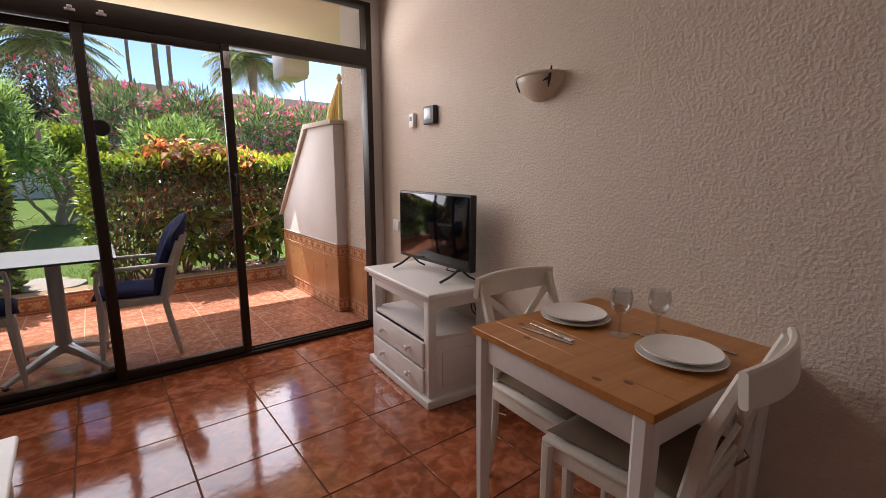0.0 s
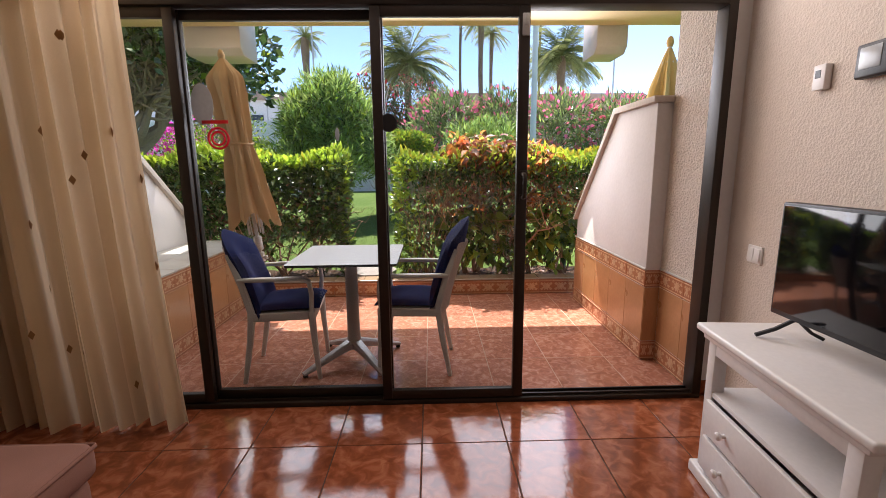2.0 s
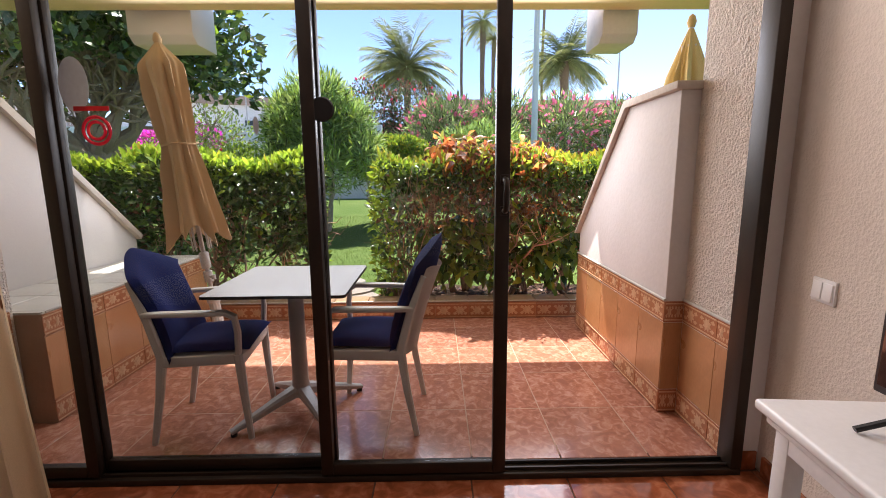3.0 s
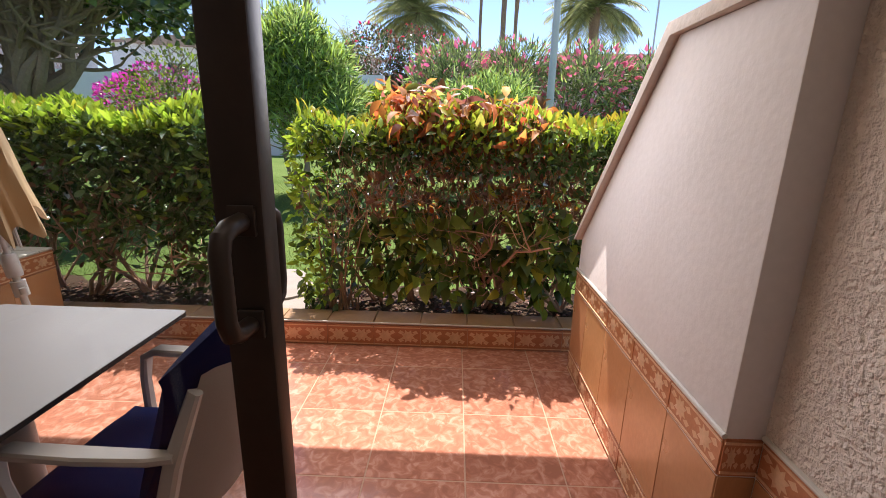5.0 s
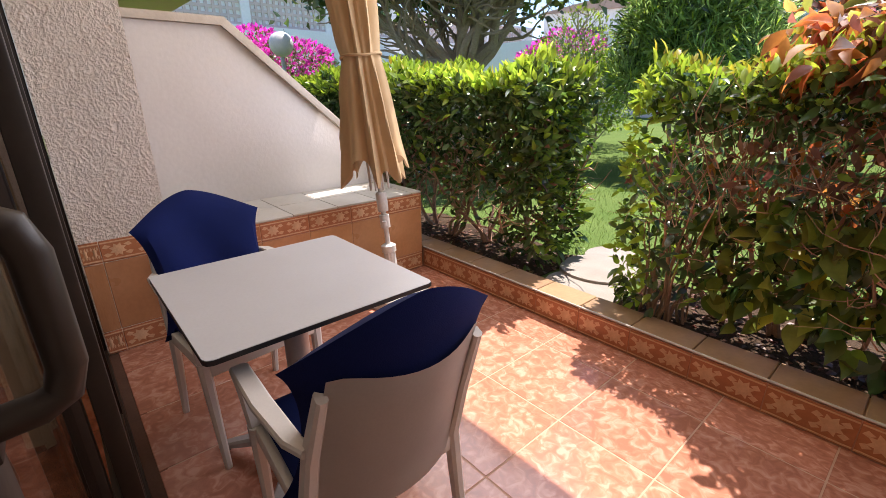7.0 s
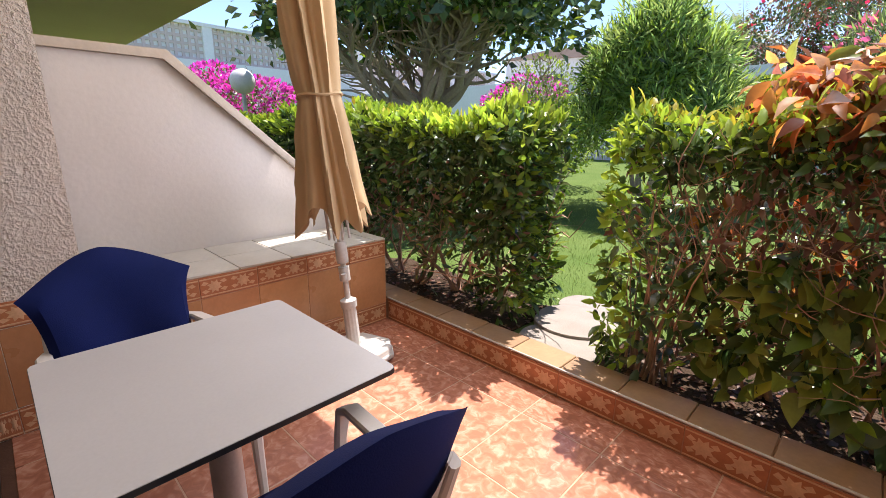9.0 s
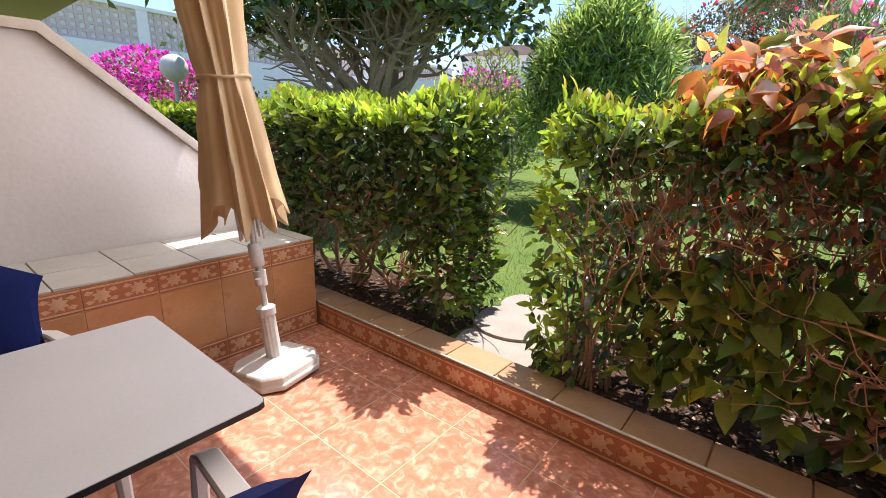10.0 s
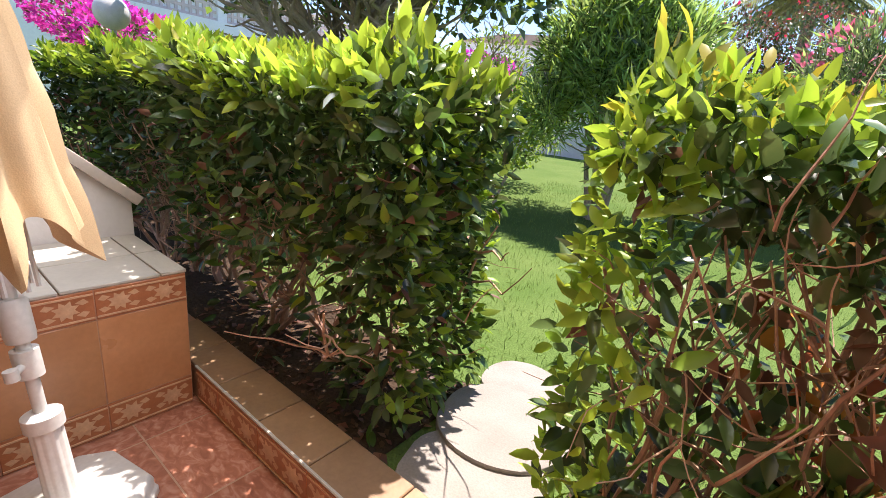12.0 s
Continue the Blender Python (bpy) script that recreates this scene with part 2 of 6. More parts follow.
M = {
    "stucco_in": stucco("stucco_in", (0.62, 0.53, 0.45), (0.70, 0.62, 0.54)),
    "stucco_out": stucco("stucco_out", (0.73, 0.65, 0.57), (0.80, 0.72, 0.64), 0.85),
    "plaster": material("plaster", (0.69, 0.655, 0.635), (0.61, 0.575, 0.55), rough=0.8, scale=2.2, fine=40, bump=0.12, spread=0.6, wear=0.03, spec=0.25),
    "plaster_stain": material("plaster_stain", (0.62, 0.52, 0.43), (0.50, 0.40, 0.31), rough=0.85, scale=5, fine=50, bump=0.2, wear=0.08, spec=0.2),
    "coping": material("coping", (0.60, 0.54, 0.47), (0.50, 0.43, 0.36), rough=0.75, scale=6, fine=45, bump=0.2, wear=0.07),
    "soffit": material("soffit", (0.97, 0.76, 0.49), (0.92, 0.70, 0.43), rough=0.85, scale=1.4, fine=40, bump=0.1, wear=0.03),
    "ceiling": material("ceiling", (0.78, 0.74, 0.68), (0.72, 0.68, 0.62), rough=0.9, scale=2, fine=50, bump=0.1, wear=0.03),
    "white_wall": material("white_wall", (0.88, 0.87, 0.85), (0.80, 0.79, 0.77), rough=0.85, scale=0.6, fine=14, bump=0.1, wear=0.04),
    "bronze": material("bronze", (0.018, 0.012, 0.008), (0.028, 0.018, 0.012), rough=0.45, scale=9, fine=90, bump=0.03, wear=0.1, spec=0.3),
    "tile_in": marbled("tile_in", (0.30, 0.085, 0.036), (0.42, 0.15, 0.075), 0.09, 15),
    "tile_out": marbled("tile_out", (0.40, 0.164, 0.104), (0.51, 0.265, 0.188), 0.16, 21, 0.82, 1.0),
    "tile_wall": material("tile_wall", (0.52, 0.27, 0.13), (0.43, 0.20, 0.085), rough=0.28, scale=5, fine=50, bump=0.06, piece=0.10, wear=0.06),
    "band": material("band", (0.45, 0.175, 0.078), (0.37, 0.135, 0.058), rough=0.32, scale=16, fine=80, bump=0.1, piece=0.08, wear=0.08),
    "band_motif": material("band_motif", (0.66, 0.42, 0.26), (0.56, 0.33, 0.19), rough=0.35, scale=30, fine=90, bump=0.1, piece=0.08, wear=0.08),
    "tile_coping": material("tile_coping", (0.34, 0.215, 0.12), (0.27, 0.165, 0.088), rough=0.4, scale=5, fine=50, bump=0.1, piece=0.10, wear=0.1),
    "tile_bench": material("tile_bench", (0.56, 0.54, 0.49), (0.47, 0.45, 0.40), rough=0.35, scale=3, fine=40, bump=0.05, piece=0.05, wear=0.05),
    "grout_in": material("grout_in", (0.10, 0.045, 0.025), rough=0.9, scale=10, fine=90, bump=0.2),
    "grout_out": material("grout_out", (0.47, 0.285, 0.195), (0.38, 0.22, 0.145), rough=0.9, scale=10, fine=90, bump=0.2),
    "white_paint": material("white_paint", (0.80, 0.78, 0.76), (0.74, 0.71, 0.68), rough=0.38, scale=4, fine=60, bump=0.04, wear=0.03),
    "chair_white": material("chair_white", (0.76, 0.73, 0.66), (0.68, 0.64, 0.56), rough=0.42, scale=6, fine=60, bump=0.05, wear=0.04),
    "black_plastic": material("black_plastic", (0.012, 0.012, 0.013), rough=0.42, scale=12, fine=120, bump=0.05),
    "screen": material("screen", (0.004, 0.004, 0.005), rough=0.06, scale=3, fine=50, bump=0.0, wear=0.0, spec=0.6),
    "navy": material("navy", (0.004, 0.010, 0.062), (0.007, 0.014, 0.085), rough=0.9, scale=5, fine=420, bump=0.35, depth=0.002, wear=0.12, spec=0.15),
    "resin": material("resin", (0.70, 0.66, 0.61), (0.64, 0.60, 0.55), rough=0.5, scale=8, fine=160, bump=0.1, depth=0.002, wear=0.03),
    "table_top": material("table_top", (0.50, 0.49, 0.485), (0.45, 0.44, 0.435), rough=0.42, scale=3, fine=150, bump=0.05, wear=0.03, depth=0.002),
    "table_edge": material("table_edge", (0.02, 0.02, 0.02), rough=0.5),
    "alu": material("alu", (0.50, 0.49, 0.47), (0.42, 0.41, 0.40), rough=0.42, metal=0.25, scale=8, fine=100, bump=0.05),
    "canvas": material("canvas", (0.55, 0.405, 0.245), (0.46, 0.325, 0.185), rough=0.92, scale=4, fine=300, bump=0.3, depth=0.002, wear=0.1, translucent=0.15, spec=0.15),
    "canvas_yellow": material("canvas_yellow", (0.66, 0.50, 0.22), (0.56, 0.42, 0.17), rough=0.92, scale=4, fine=200, bump=0.2, depth=0.002, wear=0.08, spec=0.15),
    "base_white": material("base_white", (0.60, 0.585, 0.56), (0.51, 0.49, 0.46), rough=0.5, scale=7, fine=70, bump=0.08, wear=0.07),
    "curtain": material("curtain", (0.55, 0.435, 0.275), (0.61, 0.495, 0.33), rough=0.95, scale=3, fine=260, bump=0.25, depth=0.002, wear=0.06, translucent=0.3, spec=0.1),
    "curtain_spot": material("curtain_spot", (0.30, 0.17, 0.07), rough=0.95, scale=5, fine=200, bump=0.2, depth=0.002, translucent=0.2, spec=0.1),
    "sofa": material("sofa", (0.22, 0.105, 0.075), (0.27, 0.135, 0.10), rough=0.95, scale=4, fine=350, bump=0.3, depth=0.002, wear=0.1, spec=0.15),
    "linen": material("linen", (0.72, 0.70, 0.66), (0.64, 0.61, 0.57), rough=0.9, scale=5, fine=220, bump=0.2, depth=0.002, wear=0.04),
    "cushion": material("cushion", (0.17, 0.125, 0.085), (0.22, 0.165, 0.12), rough=0.85, scale=6, fine=260, bump=0.2, depth=0.002, wear=0.08, spec=0.25),
    "ceramic": material("ceramic", (0.80, 0.78, 0.74), (0.76, 0.74, 0.70), rough=0.18, scale=4, fine=60, bump=0.02, wear=0.02),
    "steel": material("steel", (0.55, 0.54, 0.52), rough=0.25, metal=1.0, scale=8, fine=80, bump=0.03),
    "clear": glass("clear", (0.84, 0.86, 0.86)),
    "wine_glass": glass("wine_glass", (0.90, 0.91, 0.91), 0.0, 1.6),
    "bark": material("bark", (0.34, 0.27, 0.20), (0.45, 0.37, 0.28), rough=0.9, scale=5, fine=40, bump=0.6, depth=0.02, wear=0.15),
    "twig": material("twig", (0.36, 0.20, 0.13), (0.48, 0.31, 0.21), rough=0.85, scale=9, fine=60, bump=0.3, wear=0.15, island=0.3),
    "leaf": material("leaf", (0.080, 0.150, 0.024), (0.125, 0.21, 0.032), rough=0.32, scale=3, fine=50, bump=0.0, island=0.45, translucent=0.4, wear=0.05),
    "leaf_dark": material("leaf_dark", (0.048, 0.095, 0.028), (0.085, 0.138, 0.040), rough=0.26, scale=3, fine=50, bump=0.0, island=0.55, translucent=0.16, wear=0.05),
    "leaf_large": material("leaf_large", (0.155, 0.21, 0.034), (0.225, 0.27, 0.05), rough=0.34, scale=9, fine=60, bump=0.1, island=0.45, translucent=0.5, wear=0.1),
    "leaf_new": material("leaf_new", (0.19, 0.33, 0.028), (0.27, 0.38, 0.038), rough=0.4, scale=3, fine=50, bump=0.0, island=0.3, translucent=0.4, wear=0.05),
    "leaf_yellow": material("leaf_yellow", (0.42, 0.36, 0.03), (0.34, 0.36, 0.035), rough=0.42, scale=3, fine=50, bump=0.0, island=0.25, translucent=0.4, wear=0.05),
    "leaf_orange": material("leaf_orange", (0.40, 0.170, 0.032), (0.27, 0.105, 0.028), rough=0.55, scale=8, fine=50, bump=0.0, island=0.5, translucent=0.58, wear=0.1),
    "leaf_brown": material("leaf_brown", (0.13, 0.062, 0.038), (0.21, 0.10, 0.055), rough=0.42, scale=8, fine=50, bump=0.0, island=0.4, translucent=0.35, wear=0.1),
    "leaf_oleander": material("leaf_oleander", (0.19, 0.33, 0.085), (0.28, 0.41, 0.125), rough=0.42, scale=3, fine=50, bump=0.0, island=0.4, translucent=0.5, wear=0.05),
    "leaf_grey": material("leaf_grey", (0.13, 0.20, 0.07), (0.19, 0.26, 0.11), rough=0.5, scale=3, fine=50, bump=0.0, island=0.4, translucent=0.3, wear=0.05),
    "flower_pink": material("flower_pink", (0.75, 0.12, 0.20), (0.80, 0.22, 0.30), rough=0.6, bump=0.0, island=0.3, translucent=0.3),
    "flower_magenta": material("flower_magenta", (0.66, 0.035, 0.38), (0.76, 0.10, 0.50), rough=0.6, bump=0.0, island=0.35, translucent=0.35),
    "flower_red": material("flower_red", (0.72, 0.03, 0.05), rough=0.6, bump=0.0, island=0.2, translucent=0.3),
    "petal": material("petal", (0.82, 0.80, 0.72), rough=0.6, bump=0.0, scale=9, translucent=0.3),
    "grass": material("grass", (0.11, 0.19, 0.035), (0.17, 0.24, 0.06), rough=0.7, scale=2, fine=60, bump=0.0, island=0.4, translucent=0.3),
    "lawn": material("lawn", (0.08, 0.145, 0.03), (0.135, 0.195, 0.055), rough=0.9, scale=1.3, fine=90, bump=0.5, depth=0.03, wear=0.2, spec=0.1),
    "soil": material("soil", (0.055, 0.036, 0.024), (0.09, 0.06, 0.04), rough=0.95, scale=9, fine=60, bump=0.7, depth=0.03, wear=0.2, spec=0.1),
    "stone": material("stone", (0.33, 0.30, 0.265), (0.26, 0.23, 0.20), rough=0.85, scale=5, fine=120, bump=0.35, depth=0.006, wear=0.12),
    "paving": material("paving", (0.36, 0.34, 0.31), (0.30, 0.28, 0.25), rough=0.9, scale=0.6, fine=10, bump=0.2, wear=0.08),
    "lamp_globe": material("lamp_globe", (0.82, 0.82, 0.80), rough=0.3, bump=0.0),
    "pole_grey": material("pole_grey", (0.55, 0.55, 0.53), (0.48, 0.48, 0.46), rough=0.55, scale=5, fine=40, bump=0.05),
    "palm_leaf": material("palm_leaf", (0.22, 0.27, 0.09), (0.31, 0.34, 0.13), rough=0.5, bump=0.0, island=0.35, translucent=0.25),
    "palm_trunk": material("palm_trunk", (0.20, 0.14, 0.09), (0.28, 0.20, 0.13), rough=0.95, scale=4, fine=18, bump=0.7, depth=0.05, wear=0.2),
    "roof": material("roof", (0.50, 0.36, 0.28), (0.42, 0.29, 0.22), rough=0.9, scale=3, fine=20, bump=0.2),
    "facade_pink": material("facade_pink", (0.66, 0.55, 0.50), (0.60, 0.48, 0.43), rough=0.9, scale=1, fine=12, bump=0.1),
    "sign_green": material("sign_green", (0.42, 0.52, 0.36), rough=0.7, bump=0.0),
    "sign_grey": material("sign_grey", (0.62, 0.64, 0.60), rough=0.7, bump=0.0),
    "car_paint": material("car_paint", (0.10, 0.14, 0.24), rough=0.25, metal=0.4, bump=0.0, coat=0.6),
    "car_glass": material("car_glass", (0.02, 0.025, 0.03), rough=0.08, bump=0.0),
    "rubber": material("rubber", (0.02, 0.02, 0.02), rough=0.8),
    "brass": material("brass", (0.30, 0.20, 0.09), rough=0.35, metal=0.9, scale=9, fine=80, bump=0.05),
    "sconce_glass": material("sconce_glass", (0.70, 0.62, 0.52), (0.62, 0.53, 0.43), rough=0.35, scale=9, fine=50, bump=0.05, translucent=0.2),
    "lcd": material("lcd", (0.42, 0.44, 0.44), (0.36, 0.38, 0.40), rough=0.2, bump=0.0),
    "sticker_grey": material("sticker_grey", (0.55, 0.60, 0.64), rough=0.5, bump=0.0),
}


def pine(name):
    """Oiled pine with long grain along local x and a few knots."""
    m = material(name, (0.50, 0.225, 0.070), (0.40, 0.160, 0.045), rough=0.32, scale=3, fine=50, bump=0.05, island=0.12, wear=0.05)
    n, l = m.node_tree.nodes, m.node_tree.links
    co = n.new("ShaderNodeTexCoord")
    mp = n.new("ShaderNodeMapping")
    mp.inputs["Scale"].default_value = (2.0, 26.0, 8.0)
    l.new(co.outputs["Object"], mp.inputs["Vector"])
    for node in n:
        if node.type == "TEX_NOISE":
            l.new(mp.outputs[0], node.inputs["Vector"])
            node.inputs["Scale"].default_value = 1.6 if node.inputs["Scale"].default_value < 10 else 7
    return m


M["pine"] = pine("pine")
M["knot"] = material("knot", (0.14, 0.045, 0.015), (0.20, 0.07, 0.02), rough=0.4, scale=40, fine=200, bump=0.0)


# ---- builders ----
def rot(rx=0, ry=0, rz=0):
    return Euler((radians(rx), radians(ry), radians(rz))).to_matrix().to_4x4()


def bx(bm, c, s, r=None, bevel=0.0, seg=2):
    m = Matrix.Translation(c) @ (r or Matrix.Identity(4)) @ Matrix.Diagonal((*s, 1))
    vs = bmesh.ops.create_cube(bm, size=1, matrix=m)["verts"]
    if bevel:
        es = list({e for v in vs for e in v.link_edges})
        bmesh.ops.bevel(bm, geom=es, offset=bevel, segments=seg, affect="EDGES", profile=0.5)
    return bm


def span(bm, a, b, bevel=0.0):
    """A box between two corners."""
    return bx(bm, [(p + q) / 2 for p, q in zip(a, b)], [abs(q - p) for p, q in zip(a, b)], None, bevel)


def tube(bm, pts, radii, seg=8, cap=True, flat=1.0):
    """A round bar through points, with a radius at each."""
    pts = [Vector(p) for p in pts]
    if not hasattr(radii, "__len__"):
        radii = [radii] * len(pts)
    rings, side = [], None
    for i, p in enumerate(pts):
        d = (pts[min(i + 1, len(pts) - 1)] - pts[max(i - 1, 0)]).normalized()
        if side is None:
            side = d.orthogonal().normalized()
        side = (side - d * side.dot(d)).normalized()
        up = d.cross(side)
        rings.append([bm.verts.new(p + radii[i] * (side * math.cos(a) + up * flat * math.sin(a))) for a in (2 * math.pi * k / seg for k in range(seg))])
    for a, b in zip(rings, rings[1:]):
        for k in range(seg):
            bm.faces.new((a[k], a[(k + 1) % seg], b[(k + 1) % seg], b[k]))
    if cap:
        bm.faces.new(rings[0][::-1]), bm.faces.new(rings[-1])
    return bm


def bar(bm, pts, w, h, up=(0, 0, 1), sizes=None):
    """A flat-sided bar through points; w across, h along up."""
    pts, up = [Vector(p) for p in pts], Vector(up)
    rings = []
    for i, p in enumerate(pts):
        d = (pts[min(i + 1, len(pts) - 1)] - pts[max(i - 1, 0)]).normalized()
        s = d.cross(up).normalized()
        u = s.cross(d).normalized()
        ww, hh = sizes[i] if sizes else (w, h)
        c = 0.25 * min(ww, hh)
        rim = [(ww / 2 - c, hh / 2), (ww / 2, hh / 2 - c), (ww / 2, -hh / 2 + c), (ww / 2 - c, -hh / 2),
               (-ww / 2 + c, -hh / 2), (-ww / 2, -hh / 2 + c), (-ww / 2, hh / 2 - c), (-ww / 2 + c, hh / 2)]
        rings.append([bm.verts.new(p + s * x + u * y) for x, y in rim])
    for a, b in zip(rings, rings[1:]):
        for k in range(8):
            bm.faces.new((a[k], a[(k + 1) % 8], b[(k + 1) % 8], b[k]))
    bm.faces.new(rings[0][::-1]), bm.faces.new(rings[-1])
    return bm


def lathe(bm, profile, seg=24, at=(0, 0, 0)):
    """A turned body from (radius, height) pairs."""
    at = Vector(at)
    rings = [[bm.verts.new(at + Vector((r * math.cos(2 * math.pi * k / seg), r * math.sin(2 * math.pi * k / seg), z))) for k in range(seg)] for r, z in profile]
    for a, b in zip(rings, rings[1:]):
        for k in range(seg):
            bm.faces.new((a[k], a[(k + 1) % seg], b[(k + 1) % seg], b[k]))
    if profile[0][0] > 1e-4:
        bm.faces.new(rings[0][::-1])
    if profile[-1][0] > 1e-4:
        bm.faces.new(rings[-1])
    bmesh.ops.remove_doubles(bm, verts=bm.verts, dist=1e-5)
    return bm


def prism(bm, poly, lo, hi, axis="x", bevel=0.0):
    """A polygon of the other two axes, drawn out along one axis."""
    def at(u, v, w):
        return {"x": (w, u, v), "y": (u, w, v), "z": (u, v, w)}[axis]
    a = [bm.verts.new(at(u, v, lo)) for u, v in poly]
    b = [bm.verts.new(at(u, v, hi)) for u, v in poly]
    fs = [bm.faces.new(a[::-1]), bm.faces.new(b)]
    for k in range(len(poly)):
        j = (k + 1) % len(poly)
        fs.append(bm.faces.new((a[k], a[j], b[j], b[k])))
    if bevel:
        bmesh.ops.bevel(bm, geom=list({e for f in fs for e in f.edges}), offset=bevel, segments=2, affect="EDGES", profile=0.5)
    return bm


def mesh_of(name, bm, mats, smooth=True):
    bmesh.ops.recalc_face_normals(bm, faces=bm.faces)
    me = bpy.data.meshes.new(name)
    bm.to_mesh(me)
    bm.free()
    for m in mats if isinstance(mats, (list, tuple)) else [mats]:
        me.materials.append(M[m])
    if smooth:
        me.polygons.foreach_set("use_smooth", [True] * len(me.polygons))
        me.set_sharp_from_angle(angle=radians(38))
    return me


def part(name, bm, mats, parent, label="", smooth=True):
    ob = new(name, mesh_of(name, bm, mats, smooth) if isinstance(bm, bmesh.types.BMesh) else bm)
    ob.parent = parent
    return tagged(ob, label)


def thing(name, label, category, m=None, group=""):
    ob = new(name)
    ob.empty_display_size = 0.1
    ob.matrix_basis = m or Matrix.Identity(4)
    return tagged(ob, label, category, group)


def structure(name, bm, mats, label, category="", smooth=False):
    return tagged(new(name, mesh_of(name, bm, mats, smooth)), label, category or name.split("_")[0], "", "structure")


B = bmesh.new
LEAF = (np.array([(0, 0, 0), (-0.30, 0.42, 0.07), (0.30, 0.42, 0.07), (0, 0.48, 0), (0, 1, -0.10)]), [(0, 2, 3), (0, 3, 1), (1, 3, 4), (3, 2, 4)])
LEAF2 = (np.array([(0, 0, 0), (-0.17, 0.14, 0.03), (0.17, 0.14, 0.03), (-0.27, 0.40, 0.06), (0.27, 0.40, 0.06), (-0.19, 0.72, 0.02), (0.19, 0.72, 0.02), (0, 1, -0.12), (0, 0.15, -0.01), (0, 0.40, 0), (0, 0.72, -0.04)]),
         [(0, 2, 8), (0, 8, 1), (1, 8, 9, 3), (8, 2, 4, 9), (3, 9, 10, 5), (9, 4, 6, 10), (5, 10, 7), (10, 6, 7)])
LEAF2[0][:, 0] *= 0.74
LANCE = (np.array([(0, 0, 0), (-0.07, 0.45, 0.015), (0.07, 0.45, 0.015), (0, 1, -0.06)]), [(0, 2, 3, 1)])
HEART = (np.array([(0, 0, 0), (-0.24, 0.04, 0.04), (0.24, 0.04, 0.04), (-0.37, 0.24, 0.08), (0.37, 0.24, 0.08), (-0.33, 0.48, 0.07), (0.33, 0.48, 0.07), (-0.18, 0.74, 0.0), (0.18, 0.74, 0.0),
                   (0, 1, -0.18), (0, 0.22, 0.0), (0, 0.48, -0.01), (0, 0.74, -0.06)]),
         [(0, 2, 4, 10), (0, 10, 3, 1), (3, 10, 11, 5), (10, 4, 6, 11), (5, 11, 12, 7), (11, 6, 8, 12), (7, 12, 9), (12, 8, 9)])
HEART[0][:, 0] *= 0.82
ACAL = (np.array([(0, 0, 0), (-0.13, 0.16, 0.05), (0.13, 0.16, 0.05), (-0.22, 0.38, 0.09), (0.22, 0.38, 0.09), (-0.17, 0.66, 0.02), (0.17, 0.66, 0.02), (0, 1, -0.30), (0, 0.16, -0.01), (0, 0.38, 0.0), (0, 0.66, -0.09)]), LEAF2[1])
BLADE = (np.array([(-0.05, 0, 0), (0.05, 0, 0), (0, 1, 0.12)]), [(0, 1, 2)])
RNG = np.random.default_rng(7)


def unit(v):
    return v / np.maximum(np.linalg.norm(v, axis=-1, keepdims=True), 1e-9)


def leaf_mesh(name, clouds):
    """One mesh of many small leaves. clouds: (template, places, ways, normals, sizes, material) each."""
    verts, faces, mats, names, off = [], [], [], [], 0
    for (tv, tf), P, D, N, S, mat in clouds:
        if len(P) == 0:
            continue
        if mat not in names:
            names.append(mat)
        D = unit(D)
        X = unit(np.cross(D, N))
        Z = np.cross(X, D)
        fr = np.stack([X, D, Z], 1) * S[:, None, None]
        verts.append((np.einsum("vk,nkc->nvc", tv, fr) + P[:, None]).reshape(-1, 3))
        for i in range(len(P)):
            o = off + i * len(tv)
            for f in tf:
                faces.append([o + k for k in f])
        mats += [names.index(mat)] * (len(P) * len(tf))
        off += len(P) * len(tv)
    me = bpy.data.meshes.new(name)
    me.from_pydata(np.concatenate(verts).tolist(), [], faces)
    for m in names:
        me.materials.append(M[m])
    me.polygons.foreach_set("material_index", mats)
    me.polygons.foreach_set("use_smooth", [True] * len(me.polygons))
    return me


def scatter_blob(n, centre, radii, shell=0.6):
    """Places in the outer part of an uneven ball, and the way out of it."""
    d = unit(RNG.normal(size=(n, 3)))
    r = (1 - shell * RNG.random(n) ** 1.6) * (1 + 0.12 * np.sin(d[:, 0] * 5 + centre[0]) * np.cos(d[:, 1] * 4 + d[:, 2] * 3))
    return np.array(centre) + d * r[:, None] * np.array(radii), d


def cloud(template, P, out, size, mat, lift=0.3, loose=0.8, spread=0.35):
    n = len(P)
    D = out + RNG.normal(size=(n, 3)) * loose + np.array((0, 0, lift))
    N = out + RNG.normal(size=(n, 3)) * 0.9 + np.array((0, 0, 0.6))
    return (template, P, D, N, size * (1 - spread + 2 * spread * RNG.random(n)), mat)


# ---- the setting: room ----
WM = pose(0.145, 0, 0, 0, 0, -4.97)      # the dining wall: local x = 0 is its face, local y runs along it
structure("ceiling", span(B(), (-4.4, -5.4, 2.56), (0.6, -0.02, 2.70)), "ceiling", "plain painted room ceiling")
structure("floor", span(B(), (-4.4, -5.4, -0.15), (0.6, 0.12, -0.003)), "grout_in", "dark joints under glazed terracotta tiles")
w = B()
bx(w, (0.10, -2.6, 1.28), (0.20, 5.6, 2.56))
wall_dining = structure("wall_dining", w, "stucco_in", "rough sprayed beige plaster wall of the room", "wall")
wall_dining.matrix_basis = WM
w = B()
span(w, (-4.6, 0.0, 0.0), (-3.42, 0.050, 2.70)), span(w, (-3.42, 0.0, 2.50), (0.047, 0.150, 2.70)), span(w, (0.047, 0.0, 0.0), (0.6, 0.050, 2.70))
